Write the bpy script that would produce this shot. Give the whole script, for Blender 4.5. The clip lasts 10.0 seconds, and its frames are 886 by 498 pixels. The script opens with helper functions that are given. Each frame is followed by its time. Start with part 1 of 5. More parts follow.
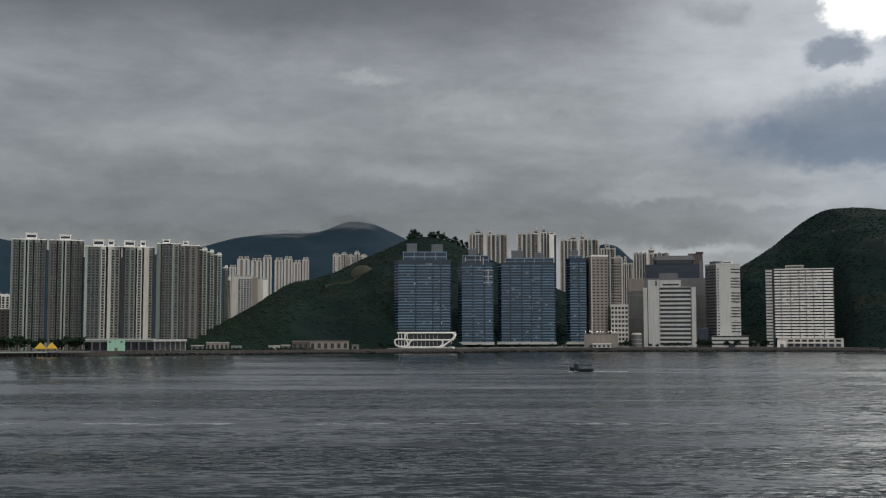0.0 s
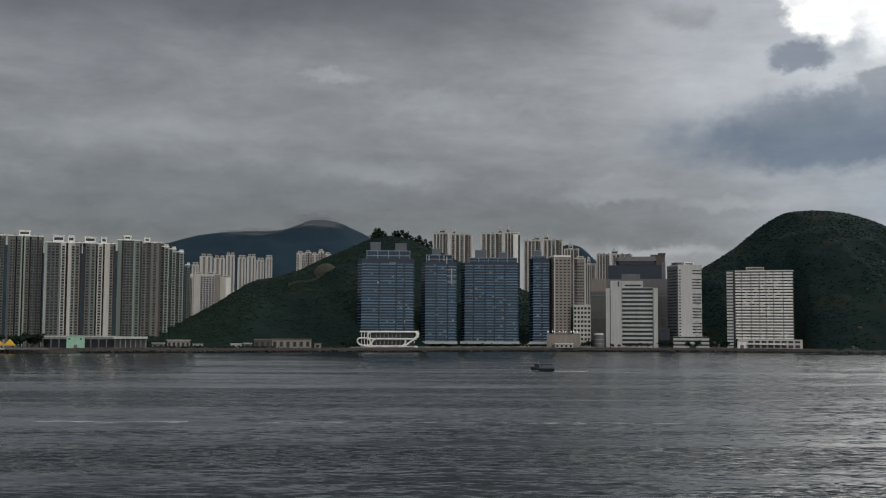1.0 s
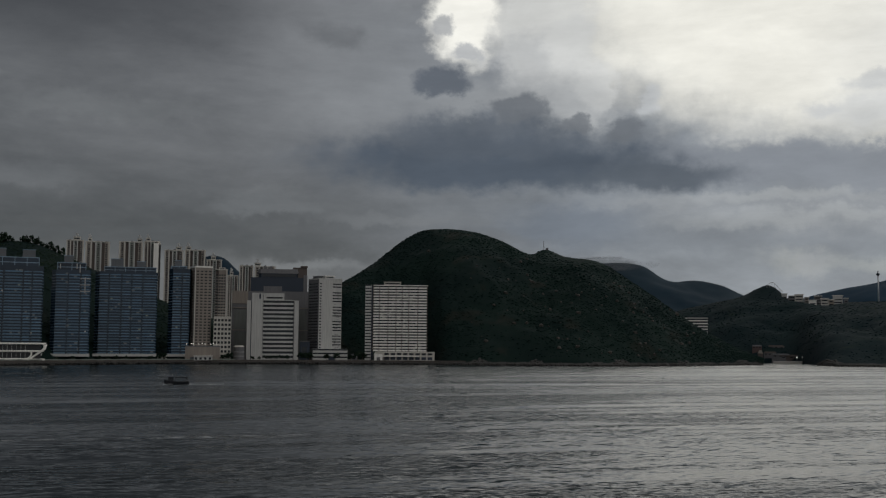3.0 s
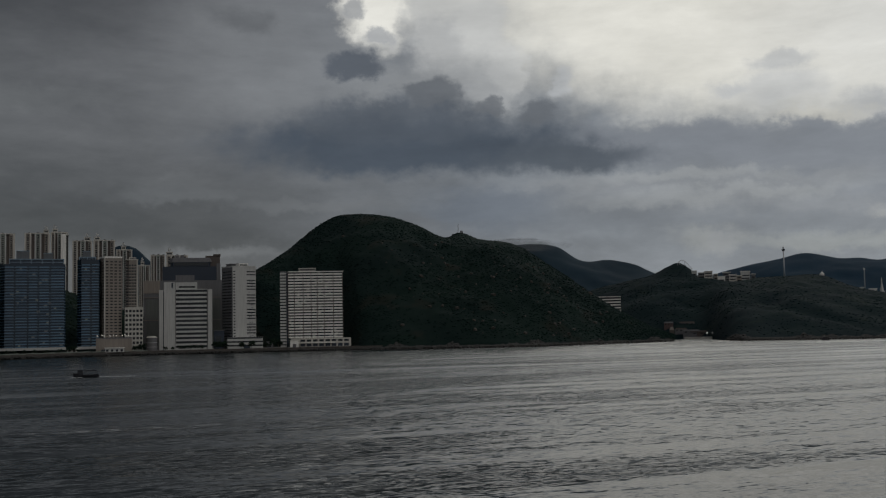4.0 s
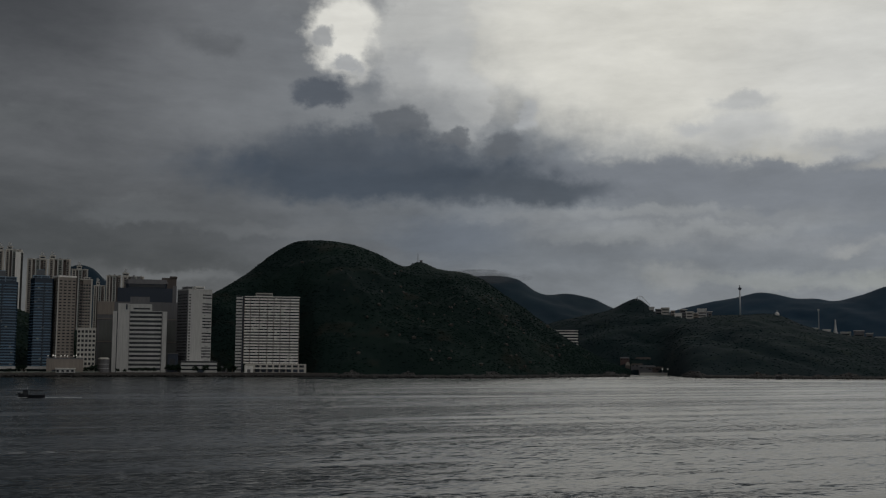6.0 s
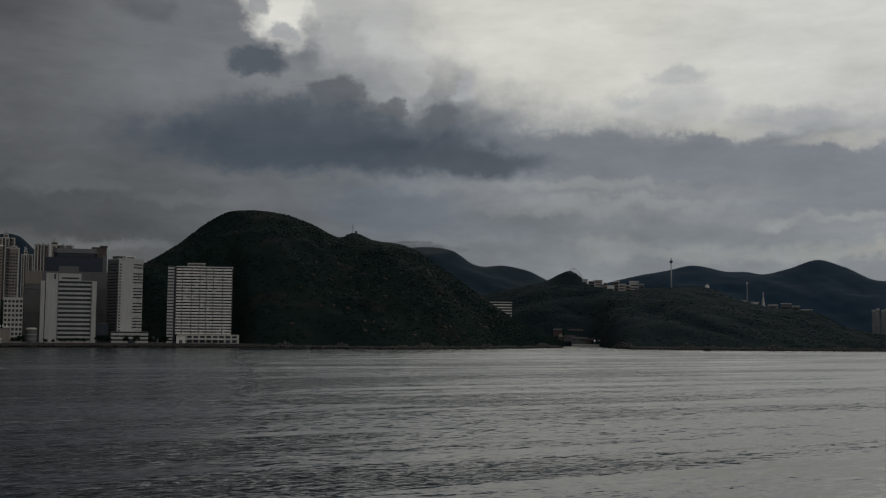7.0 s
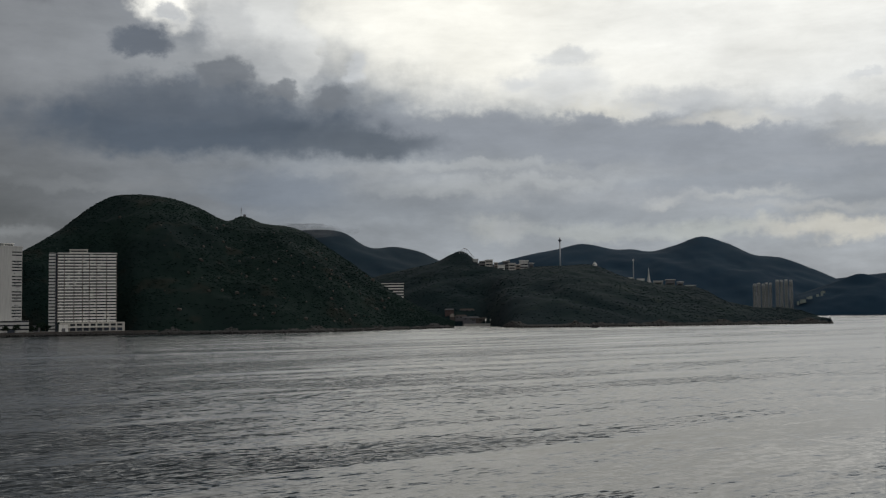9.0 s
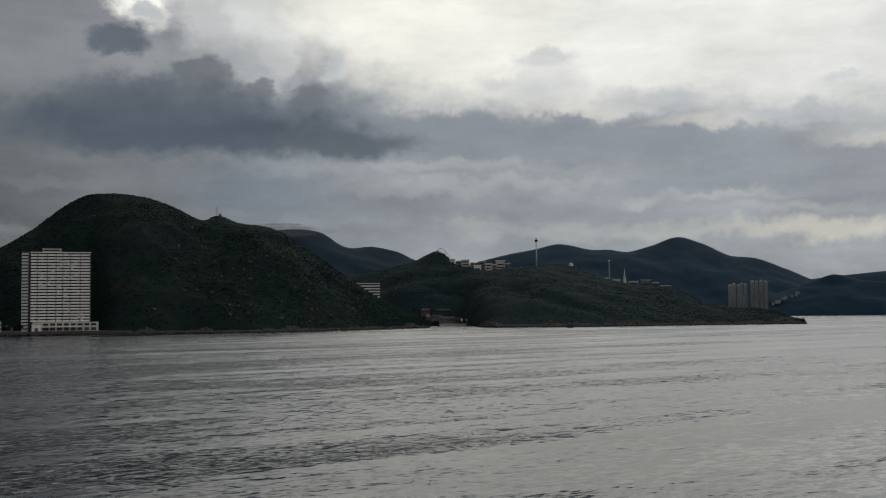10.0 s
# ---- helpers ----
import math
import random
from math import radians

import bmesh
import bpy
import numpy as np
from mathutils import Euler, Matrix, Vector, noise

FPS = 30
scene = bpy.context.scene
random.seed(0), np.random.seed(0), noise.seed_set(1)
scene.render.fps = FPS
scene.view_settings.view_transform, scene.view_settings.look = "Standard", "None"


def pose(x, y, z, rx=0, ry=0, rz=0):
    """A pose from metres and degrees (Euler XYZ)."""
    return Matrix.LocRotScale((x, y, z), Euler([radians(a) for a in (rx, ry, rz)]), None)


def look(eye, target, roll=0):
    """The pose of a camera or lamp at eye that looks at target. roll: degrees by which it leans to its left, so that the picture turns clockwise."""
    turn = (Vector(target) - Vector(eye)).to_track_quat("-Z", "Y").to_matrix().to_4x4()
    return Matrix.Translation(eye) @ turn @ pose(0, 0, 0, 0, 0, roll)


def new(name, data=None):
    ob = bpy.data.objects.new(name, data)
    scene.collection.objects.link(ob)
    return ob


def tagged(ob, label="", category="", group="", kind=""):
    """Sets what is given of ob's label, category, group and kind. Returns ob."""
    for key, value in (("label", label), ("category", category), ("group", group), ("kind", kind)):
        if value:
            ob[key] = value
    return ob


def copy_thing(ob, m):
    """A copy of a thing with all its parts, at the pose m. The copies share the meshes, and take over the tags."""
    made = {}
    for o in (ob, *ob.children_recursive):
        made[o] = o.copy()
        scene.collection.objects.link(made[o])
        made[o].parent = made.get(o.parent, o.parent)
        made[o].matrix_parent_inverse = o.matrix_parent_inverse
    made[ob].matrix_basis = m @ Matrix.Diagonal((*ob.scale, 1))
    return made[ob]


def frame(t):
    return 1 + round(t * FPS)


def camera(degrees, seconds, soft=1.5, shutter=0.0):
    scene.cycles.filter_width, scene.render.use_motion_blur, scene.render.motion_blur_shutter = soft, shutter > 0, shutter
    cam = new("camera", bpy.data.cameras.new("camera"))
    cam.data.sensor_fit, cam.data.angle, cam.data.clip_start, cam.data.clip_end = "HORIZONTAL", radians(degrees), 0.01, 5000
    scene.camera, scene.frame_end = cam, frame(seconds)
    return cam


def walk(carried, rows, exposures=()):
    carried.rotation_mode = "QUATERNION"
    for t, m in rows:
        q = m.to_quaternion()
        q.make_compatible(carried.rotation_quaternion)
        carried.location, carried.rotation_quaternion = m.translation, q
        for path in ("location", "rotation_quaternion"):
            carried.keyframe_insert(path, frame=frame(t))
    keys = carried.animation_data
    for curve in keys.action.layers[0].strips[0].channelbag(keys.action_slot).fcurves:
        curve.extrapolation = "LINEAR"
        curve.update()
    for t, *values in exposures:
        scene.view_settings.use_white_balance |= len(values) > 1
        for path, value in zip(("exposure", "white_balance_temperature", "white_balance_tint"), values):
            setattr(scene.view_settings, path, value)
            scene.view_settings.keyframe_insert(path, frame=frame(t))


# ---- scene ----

# A harbour shore of towers and wooded hills, seen from the deck of a ship 24 m above the water.
# Bearings are in degrees to the right of +y, distances in metres from the foot of the camera.
EYE = 24.0
cam = camera(43.0, 10.0, soft=1.2)
PATH = [  # seconds, heading to the left, tilt up and roll in degrees
    (0.0, -0.35, 4.17, 0.06), (0.5, -1.25, 4.22, -0.05), (1.0, -2.15, 4.13, -0.31), (1.5, -2.83, 4.21, -0.55),
    (1.7, -3.99, 4.36, -0.60), (2.0, -7.37, 4.47, -0.95), (2.2, -9.98, 4.72, -0.91), (2.5, -15.03, 4.89, -0.91),
    (3.0, -20.11, 4.87, -0.44), (3.2, -21.49, 4.62, 0.04), (4.3, -24.55, 3.93, 1.07), (4.5, -24.63, 3.82, 0.97),
    (5.0, -25.01, 4.12, 0.98), (5.2, -25.47, 4.65, 0.72), (6.3, -26.40, 5.58, -0.60), (6.5, -26.91, 4.34, -0.57),
    (7.0, -29.61, 4.10, -0.59), (7.5, -30.58, 3.53, -0.47), (8.0, -31.56, 3.26, -0.10), (8.5, -33.10, 3.14, 0.31),
    (9.0, -34.97, 3.15, 0.62), (9.5, -35.80, 3.14, 0.69), (10.0, -36.11, 3.14, 0.56)]
EXPOSURES = [(0.0, 1.15), (0.5, 1.08), (1.0, 1.0), (1.5, 0.95), (2.0, 0.6), (2.5, 0.1), (3.0, -0.05), (4.3, -0.35), (5.2, -0.4), (6.5, -0.45), (7.0, -0.45), (7.5, 0.15), (8.0, 0.5), (8.5, 0.0), (9.0, 0.15), (9.5, 0.05), (10.0, 0.05)]
# the ship makes about two metres a second to the right, bearing slowly away from the shore
walk(cam, [(t, pose(1.79 * (t - 4), 1.1 - 0.07 * t * t, EYE, 90 + p, r, y)) for t, y, p, r in PATH], EXPOSURES)


# ---- node helpers ----
class Nodes:
    """Short ways to write a node tree."""

    def __init__(self, tree):
        self.t = tree

    def put(self, kind, **props):
        n = self.t.nodes.new(kind)
        for k, v in props.items():
            if k == "operation":
                n.operation = v
            elif k == "interpolation_type":
                n.interpolation_type = v
            elif k == "blend_type":
                n.blend_type = v
            elif k == "data_type":
                n.data_type = v
        return n

    def plug(self, socket, value):
        if isinstance(value, bpy.types.NodeSocket):
            self.t.links.new(value, socket)
        else:
            socket.default_value = value

    def math(self, op, a, b=None):
        n = self.put("ShaderNodeMath", operation=op)
        self.plug(n.inputs[0], a)
        if b is not None:
            self.plug(n.inputs[1], b)
        return n.outputs[0]

    def add(self, a, b):
        return self.math("ADD", a, b)

    def sub(self, a, b):
        return self.math("SUBTRACT", a, b)

    def mul(self, a, b):
        return self.math("MULTIPLY", a, b)

    def xyz(self, x, y, z):
        n = self.put("ShaderNodeCombineXYZ")
        for s, v in zip(n.inputs, (x, y, z)):
            self.plug(s, v)
        return n.outputs[0]

    def split(self, v):
        n = self.put("ShaderNodeSeparateXYZ")
        self.plug(n.inputs[0], v)
        return n.outputs

    def noise(self, vec, scale, detail=4.0, rough=0.55, distortion=0.0):
        n = self.put("ShaderNodeTexNoise")
        self.plug(n.inputs["Vector"], vec)
        n.inputs["Scale"].default_value, n.inputs["Detail"].default_value = scale, detail
        n.inputs["Roughness"].default_value, n.inputs["Distortion"].default_value = rough, distortion
        return n.outputs

    def ramp(self, fac, stops):
        n = self.put("ShaderNodeValToRGB")
        self.plug(n.inputs[0], fac)
        e = n.color_ramp.elements
        while len(e) < len(stops):
            e.new(1.0)
        for k, (p, c) in zip(e, stops):
            k.position = p
            k.color = (*c, 1) if isinstance(c, tuple) else (c, c, c, 1)
        return n.outputs[0]

    def step(self, v, lo, hi, a=0.0, b=1.0):
        n = self.put("ShaderNodeMapRange", interpolation_type="SMOOTHSTEP")
        self.plug(n.inputs[0], v)
        for i, x in enumerate((lo, hi, a, b)):
            self.plug(n.inputs[i + 1], x)
        return n.outputs[0]

    def mix(self, fac, a, b, blend="MIX"):
        n = self.put("ShaderNodeMix", data_type="RGBA", blend_type=blend)
        self.plug(n.inputs[0], fac)
        for i, v in ((6, a), (7, b)):
            self.plug(n.inputs[i], (*v, 1) if isinstance(v, tuple) else v)
        return n.outputs[2]


# ---- sky ----
SUN_BEARING, SUN_HEIGHT = 150.0, 42.0
world = bpy.data.worlds.new("sky")
scene.world = world
world.use_nodes = True
world.node_tree.nodes.clear()
W = Nodes(world.node_tree)
way = W.put("ShaderNodeTexCoord").outputs["Generated"]
dx, dy, dz = W.split(way)
bearing = W.mul(W.math("ARCTAN2", dx, dy), 57.2958)
height = W.mul(W.math("ARCSINE", dz), 57.2958)
flat = W.xyz(dx, dy, W.mul(dz, 2.6))
big = W.split(W.noise(flat, 3.2, 5, 0.55)[1])
billow = W.xyz(dx, dy, W.mul(dz, 1.25))
fine = W.split(W.noise(billow, 18.0, 6, 0.6)[1])
streak = W.noise(W.xyz(dx, dy, W.mul(dz, 3.0)), 6.0, 8, 0.58, 0.6)[0]
puffy = W.noise(flat, 9.0, 8, 0.62, 0.2)[0]
wisp = W.split(W.noise(billow, 52.0, 5, 0.6)[1])
az = W.add(W.add(bearing, W.mul(W.sub(wisp[0], 0.5), 1.5)), W.add(W.mul(W.sub(big[0], 0.5), 1.4), W.mul(W.sub(fine[0], 0.5), 2.8)))
el = W.add(W.add(height, W.mul(W.sub(wisp[1], 0.5), 1.2)), W.add(W.mul(W.sub(big[1], 0.5), 0.7), W.mul(W.sub(fine[1], 0.5), 1.9)))


def cells(scale):
    """Rounded lumps, as on the tops of heaped clouds: 0 in a lump's middle."""
    n = W.put("ShaderNodeTexVoronoi")
    W.plug(n.inputs["Vector"], W.xyz(dx, dy, W.mul(dz, 1.3)))
    n.inputs["Scale"].default_value = scale
    return n.outputs["Distance"]


lumps = W.sub(W.add(W.mul(cells(26.0), 0.62), W.mul(cells(64.0), 0.38)), 0.42)


def blob(a, e, ra, re, soft):
    """How far a cloud of that bearing, height and half sizes covers the sky."""
    u = W.mul(W.sub(az, a), 1.0 / ra)
    v = W.mul(W.sub(el, e), 1.0 / re)
    d = W.math("SQRT", W.add(W.mul(u, u), W.mul(v, v)))
    if soft < 0.36:
        d = W.add(d, W.mul(lumps, min(0.42, 0.62 / re)))
    return W.step(d, 1.0 - soft, 1.0 + soft, 1.0, 0.0)


unit = W.mul(W.add(bearing, 30.0), 0.01)
cover = W.ramp(unit, [(0.0, (0.105, 0.105, 0.107)), (0.33, (0.122, 0.122, 0.124)), (0.43, (0.150, 0.150, 0.154)),
                      (0.56, (0.225, 0.238, 0.258)), (0.75, (0.290, 0.304, 0.326)), (1.0, (0.360, 0.366, 0.378))])
low = W.ramp(W.mul(el, 0.05), [(0.10, 1.15), (0.20, 0.86), (0.25, 0.60), (0.33, 0.72), (0.45, 0.98), (0.62, 1.08), (0.80, 0.95)])
cover = W.mix(W.step(bearing, 14.0, 26.0, 1.0, 0.0), cover, W.mix(1.0, cover, low, "MULTIPLY"))
grain = W.add(0.40, W.add(W.mul(streak, 0.72), W.mul(puffy, 0.48)))
cover = W.mix(1.0, cover, W.xyz(grain, grain, grain), "MULTIPLY")
CLOUDS = [  # bearing, height, half width, half height, softness, strength, colour
    # The first two lie mostly above view, added bright to lighten the water.
    (25.0, 26.5, 11.0, 8.0, 0.50, 0.36, (1.050, 1.010, 0.930)),
    (54.0, 30.00, 30.00, 15.00, 0.40, 0.95, (1.85, 1.78, 1.66)),
    (42.2, 16.60, 15.20, 6.40, 0.24, 0.95, (0.93, 0.89, 0.80)),
    (57.0, 14.00, 15.00, 4.90, 0.40, 0.80, (0.83, 0.81, 0.765)),
    (15.5, 13.20, 4.80, 4.60, 0.80, 0.55, (0.256, 0.260, 0.268)),
    (21.1, 16.40, 2.00, 2.30, 0.30, 1.00, (1.00, 0.96, 0.875)),
    (25.3, 15.80, 2.50, 3.50, 0.22, 0.90, (0.720, 0.705, 0.670)),
    (26.5, 14.80, 1.80, 1.50, 0.20, 0.90, (0.660, 0.650, 0.625)),
    (24.2, 14.40, 1.60, 1.30, 0.40, 0.60, (0.450, 0.450, 0.450)),
    (28.1, 13.00, 1.20, 1.20, 0.24, 0.88, (0.680, 0.668, 0.640)),
    (26.4, 12.40, 2.80, 1.30, 0.50, 0.80, (0.520, 0.518, 0.510)),
    (23.2, 12.20, 3.40, 1.30, 0.60, 0.75, (0.330, 0.335, 0.342)),
    (21.3, 14.60, 0.85, 0.50, 0.34, 0.80, (0.414, 0.420, 0.433)),
    (19.9, 15.90, 0.80, 0.60, 0.34, 0.80, (0.355, 0.360, 0.371)),
    (30.8, 12.10, 0.60, 0.60, 0.50, 0.50, (0.571, 0.580, 0.597)),
    (41.6, 12.70, 1.30, 0.45, 0.50, 0.60, (0.492, 0.500, 0.515)),
    (41.2, 11.40, 2.40, 0.85, 0.55, 0.55, (0.512, 0.520, 0.536)),
    (39.0, 11.50, 0.60, 0.35, 0.60, 0.45, (0.552, 0.560, 0.577)),
    (47.1, 10.20, 2.50, 0.80, 0.45, 0.60, (0.492, 0.500, 0.515)),
    (54.1, 9.40, 2.70, 0.50, 0.45, 0.60, (0.453, 0.460, 0.474)),
    (55.7, 10.80, 1.00, 0.30, 0.50, 0.50, (0.512, 0.520, 0.536)),
    (58.5, 8.90, 2.20, 0.50, 0.50, 0.55, (0.473, 0.480, 0.494)),
    (46.0, 6.40, 16.00, 1.30, 0.60, 0.55, (0.330, 0.335, 0.348)),
    (35.2, 9.10, 4.80, 1.15, 0.30, 0.88, (0.250, 0.262, 0.288)),
    (43.0, 8.60, 6.60, 1.15, 0.35, 0.86, (0.262, 0.274, 0.300)),
    (50.0, 7.80, 6.00, 1.00, 0.40, 0.80, (0.275, 0.288, 0.315)),
    (57.5, 7.00, 5.00, 0.90, 0.45, 0.75, (0.290, 0.302, 0.328)),
    (43.6, 10.00, 2.30, 0.28, 0.70, 0.50, (0.76, 0.72, 0.63)),
    (49.3, 9.10, 2.30, 0.30, 0.80, 0.50, (0.72, 0.68, 0.60)),
    (57.5, 8.10, 2.60, 0.35, 0.80, 0.50, (0.72, 0.68, 0.60)),
    (36.6, 7.30, 5.00, 0.28, 0.70, 0.50, (0.424, 0.430, 0.430)),
    (40.0, 6.50, 6.00, 0.28, 0.80, 0.50, (0.443, 0.450, 0.450)),
    (34.8, 6.10, 4.00, 0.28, 0.80, 0.45, (0.404, 0.410, 0.410)),
    (31.0, 7.00, 3.50, 0.25, 0.80, 0.40, (0.335, 0.340, 0.350)),
    (26.6, 5.90, 3.40, 1.00, 0.60, 0.70, (0.150, 0.170, 0.205)),
    (32.8, 5.40, 4.00, 0.70, 0.60, 0.50, (0.195, 0.209, 0.232)),
    (41.5, 5.20, 4.50, 0.50, 0.60, 0.50, (0.235, 0.250, 0.275)),
    (50.0, 6.30, 6.00, 0.50, 0.60, 0.60, (0.240, 0.258, 0.290)),
    (57.0, 5.40, 6.00, 0.60, 0.60, 0.55, (0.245, 0.262, 0.290)),
    (46.4, 5.40, 0.70, 0.26, 0.70, 0.55, (0.470, 0.465, 0.450)),
    (50.3, 5.50, 2.20, 0.18, 0.90, 0.50, (0.480, 0.475, 0.455)),
    (53.5, 4.90, 3.00, 0.22, 0.90, 0.45, (0.450, 0.440, 0.420)),
    (37.7, 4.25, 1.50, 0.55, 0.70, 0.60, (0.400, 0.400, 0.385)),
    (38.4, 4.10, 0.70, 0.60, 0.50, 0.60, (0.355, 0.360, 0.371)),
    (42.5, 3.90, 3.20, 0.40, 0.70, 0.45, (0.453, 0.460, 0.437)),
    (48.5, 3.90, 2.60, 0.40, 0.70, 0.50, (0.492, 0.500, 0.460)),
    (55.3, 3.80, 4.20, 0.50, 0.60, 0.60, (0.68, 0.63, 0.53)),
    (14.6, 9.30, 3.20, 1.30, 0.80, 0.50, (0.118, 0.124, 0.136)),
    (22.6, 9.25, 8.60, 1.50, 0.34, 0.97, (0.078, 0.093, 0.118)),
    (22.2, 10.60, 5.20, 1.20, 0.38, 0.85, (0.098, 0.111, 0.133)),
    (30.6, 8.55, 4.00, 0.75, 0.45, 0.88, (0.100, 0.114, 0.136)),
    (23.8, 11.90, 1.30, 0.75, 0.30, 0.85, (0.150, 0.158, 0.172)),
    (26.7, 11.30, 0.65, 0.50, 0.35, 0.80, (0.160, 0.167, 0.180)),
    (29.3, 10.90, 1.05, 0.60, 0.35, 0.80, (0.150, 0.158, 0.172)),
    (19.9, 13.20, 1.45, 0.62, 0.32, 0.93, (0.112, 0.123, 0.143)),
    (14.4, 15.50, 1.30, 0.70, 0.60, 0.50, (0.103, 0.105, 0.108)),
    (11.8, 6.80, 3.60, 0.35, 0.60, 0.50, (0.172, 0.175, 0.180)),
    (18.0, 6.20, 4.00, 0.30, 0.70, 0.45, (0.202, 0.205, 0.211)),
    (20.0, 5.20, 4.50, 0.35, 0.70, 0.50, (0.148, 0.150, 0.159)),
    (-3.3, 12.80, 1.40, 0.32, 0.60, 0.60, (0.202, 0.205, 0.205)),
    (10.9, 7.40, 1.80, 0.30, 0.90, 0.35, (0.200, 0.203, 0.207)),
    (3.0, 11.40, 5.00, 0.55, 0.70, 0.40, (0.182, 0.185, 0.185)),
    (-13.0, 9.60, 6.00, 0.60, 0.70, 0.40, (0.148, 0.150, 0.150)),
    (-1.2, 7.90, 3.00, 0.50, 0.70, 0.45, (0.163, 0.165, 0.170)),
    (-9.5, 7.40, 4.50, 0.50, 0.70, 0.45, (0.081, 0.082, 0.082)),
    (3.0, 5.00, 12.00, 0.42, 0.60, 0.55, (0.085, 0.086, 0.089)),
    (-14.0, 5.50, 7.00, 0.40, 0.60, 0.45, (0.085, 0.086, 0.089)),
    (13.2, 4.05, 2.60, 0.35, 0.60, 0.55, (0.222, 0.226, 0.232)),
]
for a, e, ra, re, soft, much, colour in CLOUDS:
    cover = W.mix(W.mul(blob(a, e, ra, re, soft), much), cover, colour)
layer = W.noise(W.xyz(dx, dy, W.mul(dz, 5.0)), 11.0, 6, 0.6, 0.3)[0]
mottle = W.add(0.60, W.add(W.mul(puffy, 0.50), W.mul(layer, 0.30)))
cover = W.mix(1.0, cover, W.xyz(W.mul(mottle, 0.975), mottle, W.mul(mottle, 1.015)), "MULTIPLY")
# overhead and behind the ship the overcast is thinner and brighter
thin = W.add(0.22, W.mul(puffy, 0.16))
# Dark sky patch added at upper left, mostly out of view, to darken the water.
added_gloom = W.mul(W.step(height, 12.0, 19.0), W.step(bearing, 15.0, -1.0))
cover = W.mix(W.mul(added_gloom, 0.90), cover, (0.034, 0.034, 0.035))
rear = W.math("MAXIMUM", W.step(dy, 0.25, -0.35), W.step(height, 38.0, 60.0))
cover = W.mix(rear, cover, W.xyz(thin, thin, W.mul(thin, 1.03)))
clear = W.put("ShaderNodeTexSky")
clear.sky_type, clear.sun_disc = "NISHITA", False
clear.sun_elevation, clear.sun_rotation = radians(SUN_HEIGHT), radians(SUN_BEARING)
blue = W.mix(1.0, clear.outputs[0], (0.08, 0.08, 0.08), "MULTIPLY")
glow = W.put("ShaderNodeBackground")
W.plug(glow.inputs[0], W.mix(0.95, blue, cover))
out = W.put("ShaderNodeOutputWorld")
W.t.links.new(glow.outputs[0], out.inputs[0])

sun = new("sun", bpy.data.lights.new("sun", "SUN"))
sun.data.energy, sun.data.angle, sun.data.color = 0.42, radians(25), (1.0, 0.96, 0.90)


def bear(a, d, z=0.0):
    """The place at a bearing and a distance."""
    return Vector((d * math.sin(radians(a)), d * math.cos(radians(a)), z))


sun.matrix_world = look(bear(SUN_BEARING, 700, 700 * math.tan(radians(SUN_HEIGHT))), (0, 0, 0))


# ---- materials ----
def material(name, colour, rough=0.8, vary=0.18, scale=0.08, fine_scale=1.2, bump=0.0, metal=0.0, stretch=(1, 1, 1), streaks=0.0, random_tint=0.0):
    """A surface with broad stains and fine grain; streaks adds vertical run-off marks."""
    m = bpy.data.materials.new(name)
    m.use_nodes = True
    n = Nodes(m.node_tree)
    b = m.node_tree.nodes["Principled BSDF"]
    p = n.put("ShaderNodeTexCoord").outputs["Object"]
    px, py, pz = n.split(p)
    q = n.xyz(n.mul(px, stretch[0]), n.mul(py, stretch[1]), n.mul(pz, stretch[2]))
    wide = n.noise(q, scale, 5, 0.6)[0]
    grainy = n.noise(q, fine_scale, 4, 0.6)[0]
    f = n.add(1.0 - vary, n.add(n.mul(wide, vary * 1.3), n.mul(grainy, vary * 0.7)))
    if streaks:
        s = n.noise(n.xyz(px, py, n.mul(pz, 0.05)), 0.9, 4, 0.6)[0]
        f = n.mul(f, n.step(s, 0.35, 0.65, 1.0 - streaks, 1.0))
    if random_tint:
        r = n.put("ShaderNodeObjectInfo").outputs["Random"]
        f = n.mul(f, n.add(1.0 - random_tint / 2, n.mul(r, random_tint)))
    c = n.mix(1.0, colour, n.xyz(f, f, f), "MULTIPLY")
    n.plug(b.inputs["Base Color"], c)
    b.inputs["Roughness"].default_value, b.inputs["Metallic"].default_value = rough, metal
    if bump:
        k = n.put("ShaderNodeBump")
        k.inputs["Strength"].default_value, k.inputs["Distance"].default_value = bump, 0.3
        n.plug(k.inputs["Height"], grainy)
        n.plug(b.inputs["Normal"], k.outputs[0])
    return m


def glass(name, colour, rough=0.12, vary=0.5):
    """Window glass seen from outside: dark rooms behind a shiny pane, each pane a little different."""
    m = bpy.data.materials.new(name)
    m.use_nodes = True
    n = Nodes(m.node_tree)
    b = m.node_tree.nodes["Principled BSDF"]
    r = n.put("ShaderNodeNewGeometry").outputs["Random Per Island"]
    p = n.put("ShaderNodeTexCoord").outputs["Object"]
    w = n.noise(p, 0.12, 3)[0]
    f = n.add(1.0 - vary, n.add(n.mul(r, vary), n.mul(w, vary)))
    f = n.mul(f, n.add(0.70, n.mul(n.put("ShaderNodeObjectInfo").outputs["Random"], 0.62)))
    n.plug(b.inputs["Base Color"], n.mix(1.0, colour, n.xyz(f, f, f), "MULTIPLY"))
    n.plug(b.inputs["Roughness"], n.add(rough, n.mul(r, 0.15)))
    return m


